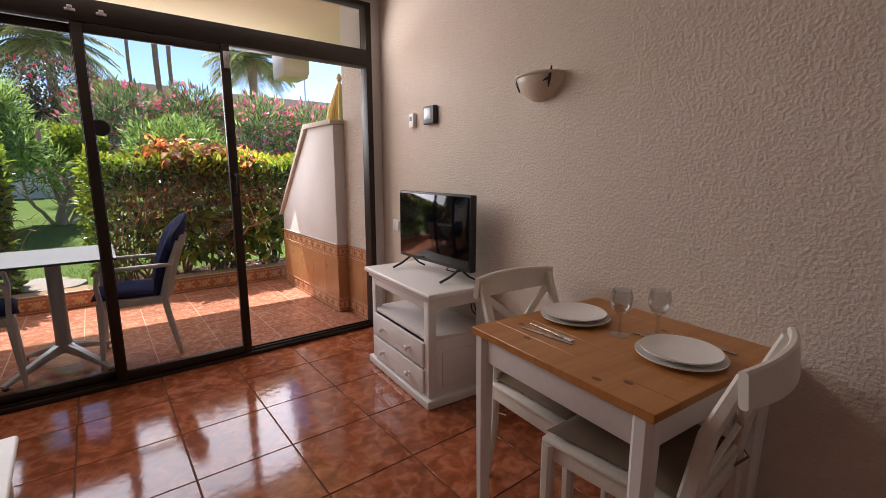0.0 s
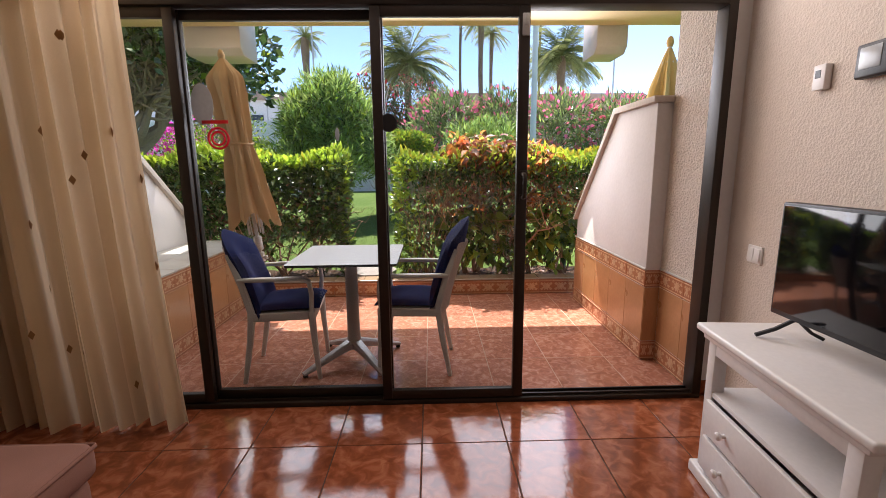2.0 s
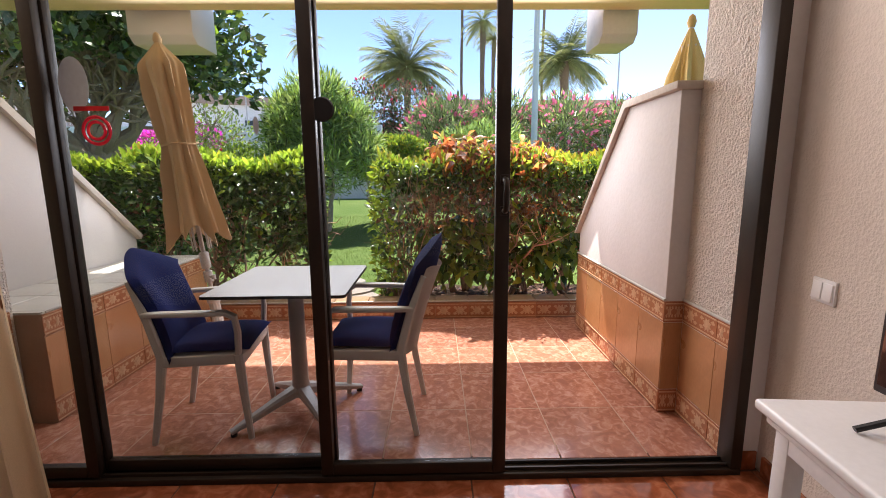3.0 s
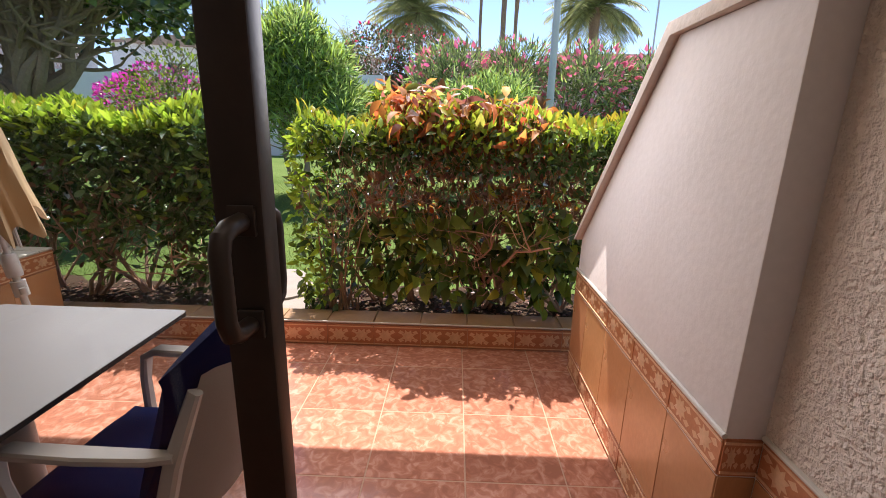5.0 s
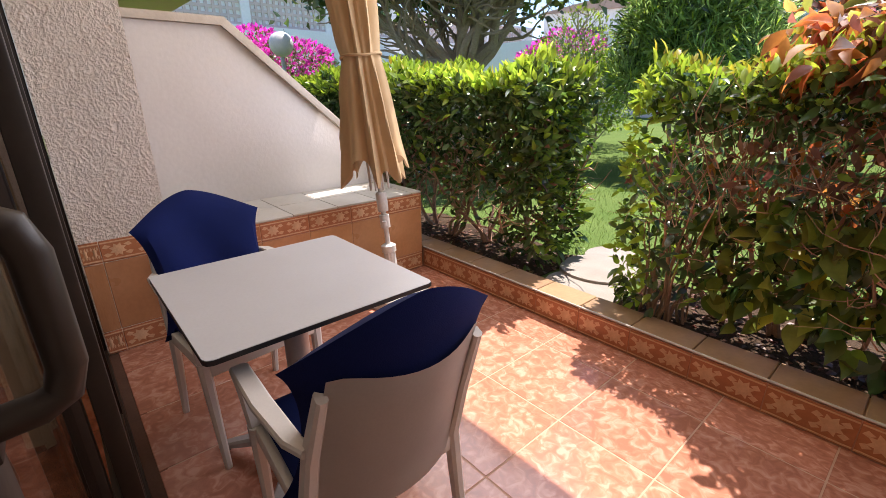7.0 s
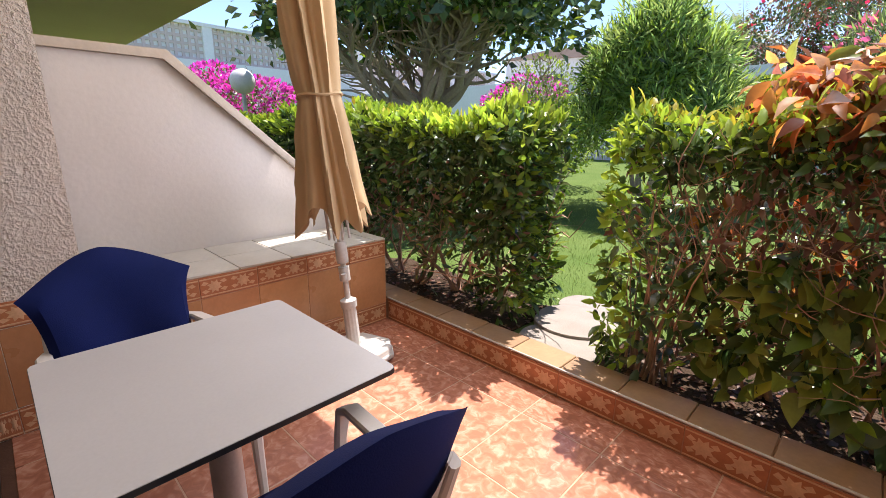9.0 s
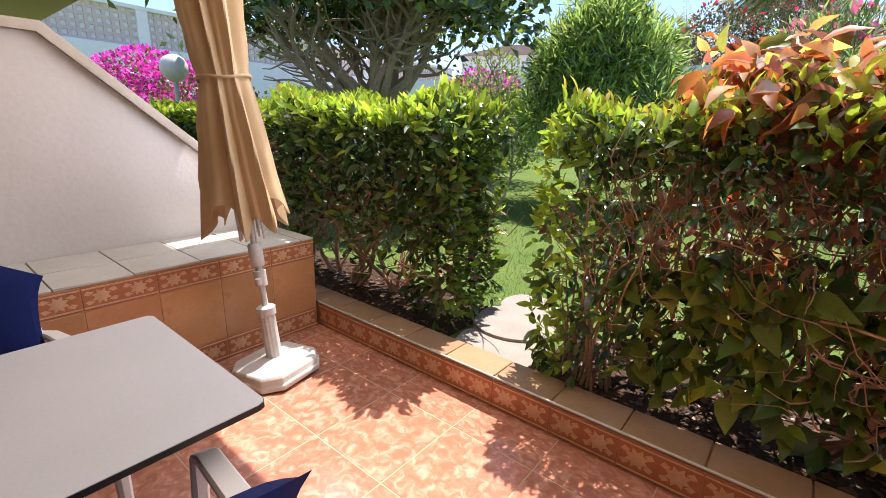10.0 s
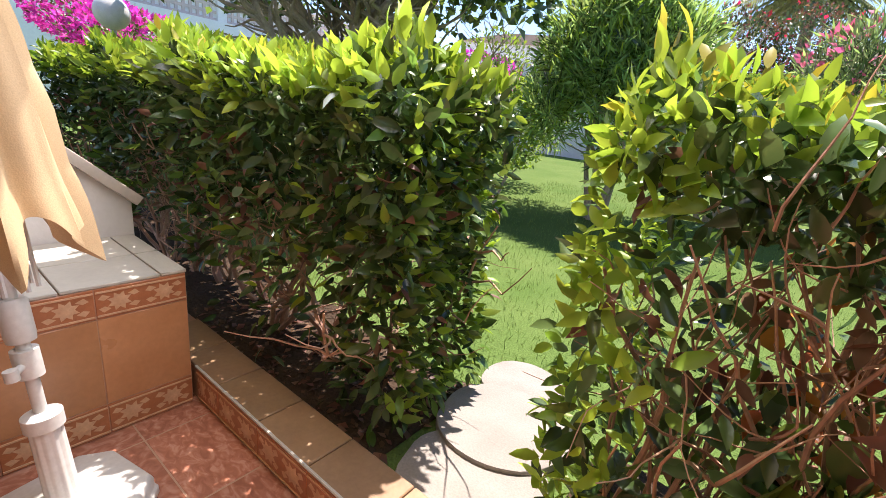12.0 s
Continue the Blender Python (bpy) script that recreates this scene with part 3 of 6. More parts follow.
structure("wall_front", w, "plaster", "smooth plaster wall round the terrace door", "wall")
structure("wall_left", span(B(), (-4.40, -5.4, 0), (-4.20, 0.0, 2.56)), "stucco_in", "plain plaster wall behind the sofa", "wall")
w = B()
span(w, (-4.2, -5.4, 0), (0.2, -5.25, 2.56))
structure("wall_back", w, "plaster", "plain plaster wall at the back of the room", "wall")
w = B()
bx(w, (-0.008, -2.6, 0.045), (0.016, 5.1, 0.085), None, 0.003)
bb = structure("baseboard", w, "tile_in", "glazed terracotta skirting along the wall", "baseboard", True)
bb.matrix_basis = WM
structure("trim", span(B(), (0.049, -0.012, 0.0), (0.135, 0.0, 0.085), 0.003), "tile_in", "short terracotta skirting by the door", "baseboard", True)

# ---- the setting: terrace ----
structure("terrace_floor", span(B(), (-4.0, 0.12, -0.15), (0.6, 2.27, -0.0012)), "grout_out", "pale joints under the terrace tiles", "floor")
structure("balcony_slab", span(B(), (-14, 0.15, 2.60), (9, 2.20, 2.80), 0.01), "soffit", "cream painted underside of the balcony above", "ceiling")
w = B()
prism(w, [(0.052, 0), (0.473, 0), (0.473, 2.6), (0.052, 2.6)], 0.043, 0.25)
structure("wall_terrace_rough", w, "stucco_out", "rough sprayed plaster wall beside the door", "wall")
w = B()
prism(w, [(0.473, 0), (0.473, 1.665), (1.05, 1.665), (1.87, 0.80), (1.89, 0.0)], -0.055, 0.12, "x", 0.006)
divider_right = structure("wall_divider_right", w, "plaster", "smooth white dividing wall with a sloping top", "wall", True)
w = B()
prism(w, [(0.46, 1.665), (1.055, 1.665), (1.885, 0.79), (1.93, 0.78), (1.08, 1.705), (0.46, 1.705)], -0.085, 0.15, "x", 0.004)
structure("trim_divider_right", w, "coping", "worn pale edging on the sloping wall top", "trim", True)
w = B()
prism(w, [(0.052, 0), (0.45, 0), (0.45, 2.6), (0.052, 2.6)], -3.75, -3.36)
structure("wall_terrace_rough_2", w, "stucco_out", "rough sprayed plaster wall beside the bench", "wall")
w = B()
prism(w, [(0.15, 0), (0.15, 1.69), (1.01, 1.69), (2.09, 0.75), (2.09, 0.0)], -3.96, -3.80, "x", 0.006)
structure("wall_divider_left", w, "plaster", "smooth white dividing wall behind the bench", "wall", True)
w = B()
prism(w, [(0.15, 1.69), (1.01, 1.69), (2.10, 0.74), (2.13, 0.775), (1.03, 1.735), (0.15, 1.735)], -3.99, -3.765, "x", 0.004)
structure("trim_divider_left", w, "coping", "worn pale edging on the sloping wall top", "trim", True)
bench = structure("bench", span(B(), (-3.80, 0.46, 0.0), (-3.232, 2.075, 0.588)), "grout_out", "masonry ledge clad in terracotta tiles", "bench")
curb = structure("kerb", span(B(), (-3.80, 2.097, -0.1), (0.30, 2.285, 0.145)), "grout_out", "low tiled kerb along the terrace edge", "kerb")

# ---- the setting: garden ----
w = B()
G = 0.07


def lawn_z(y):
    """The lawn's height: level by the terrace, climbing towards the back."""
    return G + 0.38 * min(max((y - 6.0) / 7.0, 0.0), 1.0)


for a, b in (((-300, 2.285), (300, 400)), ((-300, -300), (-12, 2.285)), ((8, -300), (300, 2.285)), ((-12, -300), (8, -6))):
    cuts = [a[1]] + [y for y in (6.0, 13.0) if a[1] < y < b[1]] + [b[1]]
    for y0, y1 in zip(cuts, cuts[1:]):
        w.faces.new([w.verts.new((x, y, lawn_z(y))) for x, y in ((a[0], y0), (b[0], y0), (b[0], y1), (a[0], y1))])
bmesh.ops.remove_doubles(w, verts=w.verts, dist=1e-4)
structure("ground", w, "lawn", "mown green lawn in patchy sun", "lawn")
w = B()
for x0, x1 in ((-7.0, -2.38), (-1.80, 2.5)):
    pts, n = [], 30
    for i in range(n + 1):
        pts.append((x0 + (x1 - x0) * i / n, 2.29))
    for i in range(n, -1, -1):
        pts.append((x0 + (x1 - x0) * i / n, 2.98 + 0.06 * math.sin(i * 1.7) + 0.03 * math.sin(i * 4.1)))
    prism(w, pts, G - 0.02, G + 0.012, "z")
structure("soil_bed", w, "soil", "dark planting soil under the hedges", "soil")
w = B()
span(w, (-30, 14.0, 0.2), (-3.05, 14.3, 2.95)), span(w, (-3.05, 14.0, 0.2), (40, 14.3, 2.05))
structure("wall_garden", w, "white_wall", "white rendered retaining wall behind the lawn", "wall")
w = B()
span(w, (-30, 14.3, 0.2), (40, 60, 2.0))
structure("road", w, "paving", "grey paved drive on the raised ground", "road")


# ---- terrace door ----
def stile(bm, x0, x1, y, z0, z1, d=0.038):
    span(bm, (x0, y - d / 2, z0), (x1, y + d / 2, z1), 0.004)


door = thing("door_1", "dark bronze aluminium sliding terrace door, one leaf slid open", "sliding door")
door["kind"] = "structure"
b = B()
span(b, (-3.42, -0.046, 0.0), (0.047, 0.050, 0.028), 0.004)
for y in (-0.02, 0.024):
    span(b, (-3.40, y - 0.004, 0.028), (0.0, y + 0.004, 0.042))
part("track", b, "bronze", door)
b = B()
span(b, (0.0, -0.046, 0.028), (0.047, 0.050, 2.50), 0.004)
part("jamb", b, "bronze", door)
b = B()
span(b, (-3.42, -0.046, 0.028), (-3.37, 0.050, 2.50), 0.004)
part("jamb", b, "bronze", door)
b = B()
span(b, (-3.37, -0.056, 2.045), (0.0, 0.050, 2.165), 0.005)
part("transom", b, "bronze", door)
b = B()
span(b, (-3.37, -0.046, 2.47), (0.0, 0.050, 2.50), 0.004)
part("head", b, "bronze", door)
b = B()
span(b, (-1.72, -0.046, 2.165), (-1.67, 0.050, 2.47), 0.004)
part("mullion", b, "bronze", door)
for x0, x1 in ((-3.37, -1.72), (-1.67, 0.0)):
    p = part("fanlight_pane", span(B(), (x0, 0.03, 2.165), (x1, 0.036, 2.47)), "clear", door)
    p.visible_shadow = False
for x0, x1, y, s0, s1 in ((-3.37, -2.645, -0.020, 0.05, 0.050), (-2.700, -1.67, 0.022, 0.062, 0.060), (-1.725, -0.958, -0.030, 0.05, 0.054)):
    leaf = thing("leaf", "", "")
    leaf.parent = door
    b = B()
    stile(b, x0, x0 + s0, y, 0.036, 2.042), stile(b, x1 - s1, x1, y, 0.036, 2.042)
    stile(b, x0 + s0, x1 - s1, y, 0.036, 0.086, 0.034), stile(b, x0 + s0, x1 - s1, y, 1.995, 2.042, 0.034)
    part("leaf_frame", b, "bronze", leaf)
    p = part("pane", span(B(), (x0 + s0, y - 0.003, 0.086), (x1 - s1, y + 0.003, 1.995)), "clear", leaf)
    p.visible_shadow = False
hb = B()
for y, k, q in ((-0.049, -1, 0.055), (-0.011, 1, 0.043)):
    x = -0.980
    tube(hb, [(x, y, 1.135), (x, y + k * q * 0.6, 1.137), (x, y + k * q * 0.88, 1.143), (x, y + k * q, 1.160), (x, y + k * q, 1.230), (x, y + k * q * 0.88, 1.246), (x, y + k * q * 0.6, 1.252), (x, y, 1.254)], 0.0105, 12)
    for z in (1.135, 1.254):
        bx(hb, (x, y + k * 0.003, z), (0.030, 0.006, 0.034), None, 0.002)
part("pull_handle", hb, "bronze", door, "dark bronze bow handle")
for x, y, z in ((-1.70, 0.002, 1.955), (-0.980, -0.052, 1.955)):
    b = B()
    bx(b, (x, y - 0.003, z), (0.034, 0.012, 0.10), None, 0.003), bx(b, (x, y - 0.008, z + 0.02), (0.012, 0.012, 0.05), None, 0.003)
    part("latch", b, "alu", door, "small grey metal latch")
for x in (-1.715, -1.585):
    b = B()
    bx(b, (x, -0.061, 2.095), (0.045, 0.01, 0.014), None, 0.003), bx(b, (x, -0.062, 2.108), (0.022, 0.012, 0.016), None, 0.003)
    part("catch", b, "alu", door, "small white plastic catch")
b = B()
lathe(b, [(0.0, 0), (0.043, 0), (0.045, 0.006), (0.040, 0.012), (0, 0.012)], 24)
bmesh.ops.transform(b, matrix=Matrix.Translation((-1.650, -0.034, 1.51)) @ rot(90), verts=b.verts)
part("stopper", b, "black_plastic", door, "round black disc stuck to the pane")
for x, z, rx_, rz_ in ((-2.575, 1.61, 0.11, 0.20), (-1.915, 1.46, 0.022, 0.068)):
    b = B()
    prism(b, [(x + rx_ / 2 * math.cos(a), z + rz_ / 2 * math.sin(a)) for a in np.linspace(0, 2 * math.pi, 28, endpoint=False)], 0.0180, 0.0187, "y")
    part("sticker", b, "sticker_grey", door, "pale oval sticker on the pane")
b = B()
for r in (0.050, 0.032):
    tube(b, [(-2.51 + r * math.cos(a), 0.0170, 1.445 + r * math.sin(a)) for a in np.linspace(0, 2 * math.pi, 25)], 0.006, 6, False)
bx(b, (-2.52, 0.0170, 1.525), (0.13, 0.003, 0.016))
part("decal", b, "flower_red", door, "red round decal with a bar on the pane")


# ---- curtain ----
curtain = thing("curtain", "cream curtain with scattered brown diamonds, drawn aside", "curtain")
b, nx, nz = B(), 260, 24
grid = []
for j in range(nz + 1):
    v = j / nz
    row = []
    for i in range(nx + 1):
        u = i / nx
        x = -4.10 + u * (1.32 + 0.09 * v * v)
        fold = 0.036 * math.sin(u * 112 + 1.5 * math.sin(u * 17) + 0.3 * v) * (0.65 + 0.35 * v) + 0.030 * math.sin(u * 31 + v * 0.8) + 0.008 * math.sin(u * 190 + v)
        row.append(b.verts.new((x + 0.01 * math.sin(u * 40 + v * 2), -0.20 + fold, 2.50 - v * 2.485 + 0.006 * math.sin(u * 31))))
    grid.append(row)
for j in range(nz):
    for i in range(nx):
        b.faces.new((grid[j][i], grid[j][i + 1], grid[j + 1][i + 1], grid[j + 1][i]))
diamonds = {(int(i), int(j)) for i, j in zip(RNG.integers(3, nx - 3, 46), RNG.integers(1, nz - 1, 46))}
cloth = mesh_of("cloth", b, ["curtain", "curtain_spot"])
part("cloth", cloth, None, curtain)
for i, j in sorted(diamonds):
    p, q, o = (cloth.vertices[j * (nx + 1) + i].co, cloth.vertices[j * (nx + 1) + i + 1].co, cloth.vertices[(j + 1) * (nx + 1) + i].co)
    across, down = (q - p).normalized(), (o - p).normalized()
    out = across.cross(down).normalized() * -0.003
    if out.y > 0:
        out = -out
    b = B()
    b.faces.new([b.verts.new(p + out + v) for v in (across * 0.015, down * 0.024, -across * 0.015, -down * 0.024)])
    part("woven_diamond", b, "curtain_spot", curtain, "brown woven diamond")
b = B()
tube(b, [(-4.15, -0.20, 2.525), (0.02, -0.20, 2.525)], 0.014, 10)
rail = tagged(new("curtain_rail", mesh_of("curtain_rail", b, "bronze")), "dark round curtain rail below the ceiling", "curtain rail")

# ---- sideboard with television ----
cab = thing("tv_cabinet", "white painted cabinet with two drawers and an open shelf", "cabinet", WM @ pose(-0.215, -1.05, 0))
X0, X1, Y0, Y1 = -0.205, 0.195, -0.36, 0.36
part("top", bx(B(), (-0.01, 0, 0.640), (0.45, 0.83, 0.030), None, 0.010, 3), "white_paint", cab)
b = B()
bx(b, (-0.005, 0, 0.613), (0.425, 0.77, 0.026), None, 0.006)
part("cornice", b, "white_paint", cab)
for x in (X0 + 0.025, X1 - 0.025):
    for y in (Y0 + 0.025, Y1 - 0.025):
        part("post", bx(B(), (x, y, 0.325), (0.05, 0.05, 0.552), None, 0.004), "white_paint", cab)
b = B()
bx(b, (-0.005, 0, 0.385), (0.39, 0.71, 0.022), None, 0.004)
part("shelf", b, "white_paint", cab)
b = B()
bx(b, (X0 + 0.012, 0, 0.575), (0.020, 0.63, 0.050), None, 0.003), bx(b, (X1 - 0.012, 0, 0.575), (0.020, 0.63, 0.050), None, 0.003)
bx(b, (-0.005, Y0 + 0.012, 0.575), (0.32, 0.020, 0.050), None, 0.003), bx(b, (-0.005, Y1 - 0.012, 0.575), (0.32, 0.020, 0.050), None, 0.003)
part("apron", b, "white_paint", cab)
for y, s in ((Y0 + 0.012, -1), (Y1 - 0.012, 1)):
    side = part("side_panel", bx(B(), (-0.005, y, 0.21), (0.33, 0.016, 0.33), None, 0.002), "white_paint", cab)
    b = B()
    bx(b, (-0.005, y + s * 0.008, 0.20), (0.22, 0.010, 0.20), None, 0.006)
    part("raised_field", b, "white_paint", side)
b = B()
bx(b, (0, 0, 0.025), (0.455, 0.775, 0.05), None, 0.008, 3)
part("plinth", b, "white_paint", cab)
for z in (0.135, 0.292):
    d = part("drawer", bx(B(), (X0 - 0.004, 0, z), (0.022, 0.640, 0.142), None, 0.006), "white_paint", cab)
    for y in (-0.17, 0.17):
        k = B()
        lathe(k, [(0.0, 0), (0.008, 0), (0.007, 0.012), (0.015, 0.020), (0.016, 0.027), (0.010, 0.033), (0, 0.034)], 16)
        bmesh.ops.transform(k, matrix=Matrix.Translation((X0 - 0.015, y, z)) @ rot(0, -90), verts=k.verts)
        part("knob", k, "white_paint", d)

tv = thing("television", "black flat television standing on the white cabinet", "television", WM @ pose(-0.185, -1.075, 0.655, 0, 0, 4.5))
part("casing", bx(B(), (0.012, 0, 0.285), (0.042, 0.715, 0.425), None, 0.006), "black_plastic", tv)
part("screen_panel", bx(B(), (-0.0105, 0, 0.290), (0.004, 0.690, 0.392), None, 0.001), "screen", tv, "dark glossy screen")
part("back_hump", bx(B(), (0.045, 0, 0.22), (0.04, 0.42, 0.20), None, 0.012), "black_plastic", tv)
for y in (-0.25, 0.25):
    b = B()
    bar(b, [(0.01, y, 0.08), (-0.05, y + 0.02, 0.035), (-0.11, y + 0.035, 0.008)], 0.016, 0.012)
    bar(b, [(0.01, y, 0.08), (0.06, y - 0.01, 0.03), (0.10, y - 0.02, 0.008)], 0.016, 0.012)
    part("foot", b, "black_plastic", tv)
cable = B()
tube(cable, [(-0.01, -1.05, 0.75), (-0.04, -1.06, 0.70), (-0.09, -1.08, 0.672), (-0.06, -1.14, 0.665), (0.0 - 0.012, -1.2, 0.69)], 0.004, 6)
tube(cable, [(-0.02, -1.17, 0.63), (-0.03, -1.24, 0.55), (-0.05, -1.30, 0.46), (-0.03, -1.36, 0.42)], 0.004, 6)
tube(cable, [(-0.03, -1.19, 0.63), (-0.035, -1.27, 0.54), (-0.03, -1.33, 0.43), (-0.02, -1.46, 0.30), (-0.03, -1.56, 0.16), (-0.02, -1.60, 0.03), (-0.06, -1.66, 0.006)], 0.004, 6)
cb = tagged(new("power_cable", mesh_of("power_cable", cable, "black_plastic")), "thin black cables hanging behind the cabinet", "cable")
cb.matrix_basis = WM
cable = B()
tube(cable, [(-0.02, -1.52, 0.20), (-0.05, -1.50, 0.05), (-0.10, -1.53, 0.006), (-0.16, -1.60, 0.006), (-0.12, -1.70, 0.006)], 0.004, 6)
cb = tagged(new("extension_cable", mesh_of("extension_cable", cable, "white_paint")), "thin white cable lying on the floor", "cable")
cb.matrix_basis = WM

# ---- fixtures on the dining wall ----
th = thing("thermostat", "black wall thermostat with a grey display", "thermostat", WM @ pose(0, -0.775, 1.635))
part("case", bx(B(), (-0.018, 0, 0), (0.034, 0.135, 0.115), None, 0.008, 3), "black_plastic", th)
part("display", bx(B(), (-0.0355, 0.006, 0.008), (0.003, 0.085, 0.072), None, 0.001), "lcd", th, "pale grey display")
sw = thing("key_switch", "small white switch box with a dark symbol", "switch", WM @ pose(0, -0.535, 1.62))
part("case", bx(B(), (-0.014, 0, 0), (0.028, 0.062, 0.095), None, 0.004), "white_paint", sw)
part("symbol", bx(B(), (-0.0285, 0.004, 0.012), (0.002, 0.028, 0.030)), "black_plastic", sw, "dark square symbol")
ls = thing("light_switch", "double white light switch beside the door", "switch", WM @ pose(0, -0.245, 0.86))
part("plate", bx(B(), (-0.005, 0, 0), (0.010, 0.105, 0.085), None, 0.003), "white_paint", ls)
for y in (-0.024, 0.024):
    part("rocker", bx(B(), (-0.012, y, 0), (0.008, 0.042, 0.062), rot(0, 4), 0.002), "white_paint", ls)
sc = thing("wall_sconce", "half-bowl frosted glass wall light on dark clips", "wall lamp", WM @ pose(0, -1.755, 1.602) @ Matrix.Scale(0.88, 4))
b, seg = B(), 22
rows = []
for j in range(9):
    ph = (j / 8) * math.pi / 2
    rows.append([b.verts.new((-0.115 * math.sin(math.pi * i / seg) * math.sin(ph) - 0.004, 0.150 * math.cos(math.pi * i / seg) * math.sin(ph), 0.135 * (1 - math.cos(ph)))) for i in range(seg + 1)])
for r0, r1 in zip(rows, rows[1:]):
    for i in range(seg):
        b.faces.new((r0[i], r0[i + 1], r1[i + 1], r1[i]))
bmesh.ops.remove_doubles(b, verts=b.verts, dist=1e-4)
bmesh.ops.solidify(b, geom=b.faces, thickness=0.006)
part("shade", b, "sconce_glass", sc, "frosted cream glass half bowl")
b = B()
tube(b, [(-0.119 * math.sin(a) - 0.004, 0.153 * math.cos(a), 0.128) for a in np.linspace(0.02, math.pi - 0.02, 20)], 0.008, 8)
part("rim", b, "sconce_glass", sc)
for y in (-0.115, 0.115):
    b = B()
    tube(b, [(-0.062, y * 1.05, 0.155), (-0.072, y * 1.03, 0.10), (-0.064, y * 0.92, 0.055)], [0.004, 0.009, 0.003], 8)
    tube(b, [(-0.072, y * 1.03, 0.10), (-0.09, y * 0.8, 0.085)], [0.008, 0.003], 8)
    part("clip", b, "black_plastic", sc, "dark metal clip")
part("back_plate", bx(B(), (-0.003, 0, 0.06), (0.006, 0.16, 0.10), None, 0.002), "white_paint", sc)

# ---- dining group ----
DT = WM @ pose(-0.335, -2.475, 0) @ Matrix.Diagonal((0.97, 0.985, 1, 1))
dt = thing("dining_table", "square dining table with pine top and white legs", "table", DT)
top = thing("tabletop", "", "")
top.parent = dt
for k, (a, w_) in enumerate(((-0.35, 0.11), (-0.24, 0.125), (-0.115, 0.12), (0.005, 0.115), (0.12, 0.125), (0.245, 0.105))):
    b = B()
    bx(b, (a + w_ / 2, 0, 0.728), (w_ - 0.0004, 0.705, 0.024), None, 0.0015, 1)
    me = mesh_of("plank", b, "pine")
    part("plank", me, None, top)
for x, y in ((-0.31, -0.16), (-0.255, -0.22), (-0.26, 0.16), (0.03, 0.24), (-0.18, 0.27), (0.20, -0.05)):
    b = B()
    prism(b, [(x + 0.010 * math.cos(a), y + 0.015 * math.sin(a)) for a in np.linspace(0, 2 * math.pi, 12, endpoint=False)], 0.7398, 0.7404, "z")
    part("wood_knot", b, "knot", top, "dark knot")
for x in (-0.315, 0.315):
    for y in (-0.315, 0.315):
        b = B()
        bar(b, [(x, y, 0.716), (x, y, 0.60), (x * 0.995, y * 0.995, 0.0)], 0.055, 0.055, (0, 1, 0), [(0.058, 0.058), (0.058, 0.058), (0.040, 0.040)])
        part("leg", b, "white_paint", dt)
for x, y, sx, sy in ((-0.315, 0, 0.022, 0.575), (0.315, 0, 0.022, 0.575), (0, -0.315, 0.575, 0.022), (0, 0.315, 0.575, 0.022)):
    part("apron", bx(B(), (x, y, 0.668), (sx, sy, 0.095), None, 0.003), "white_paint", dt)


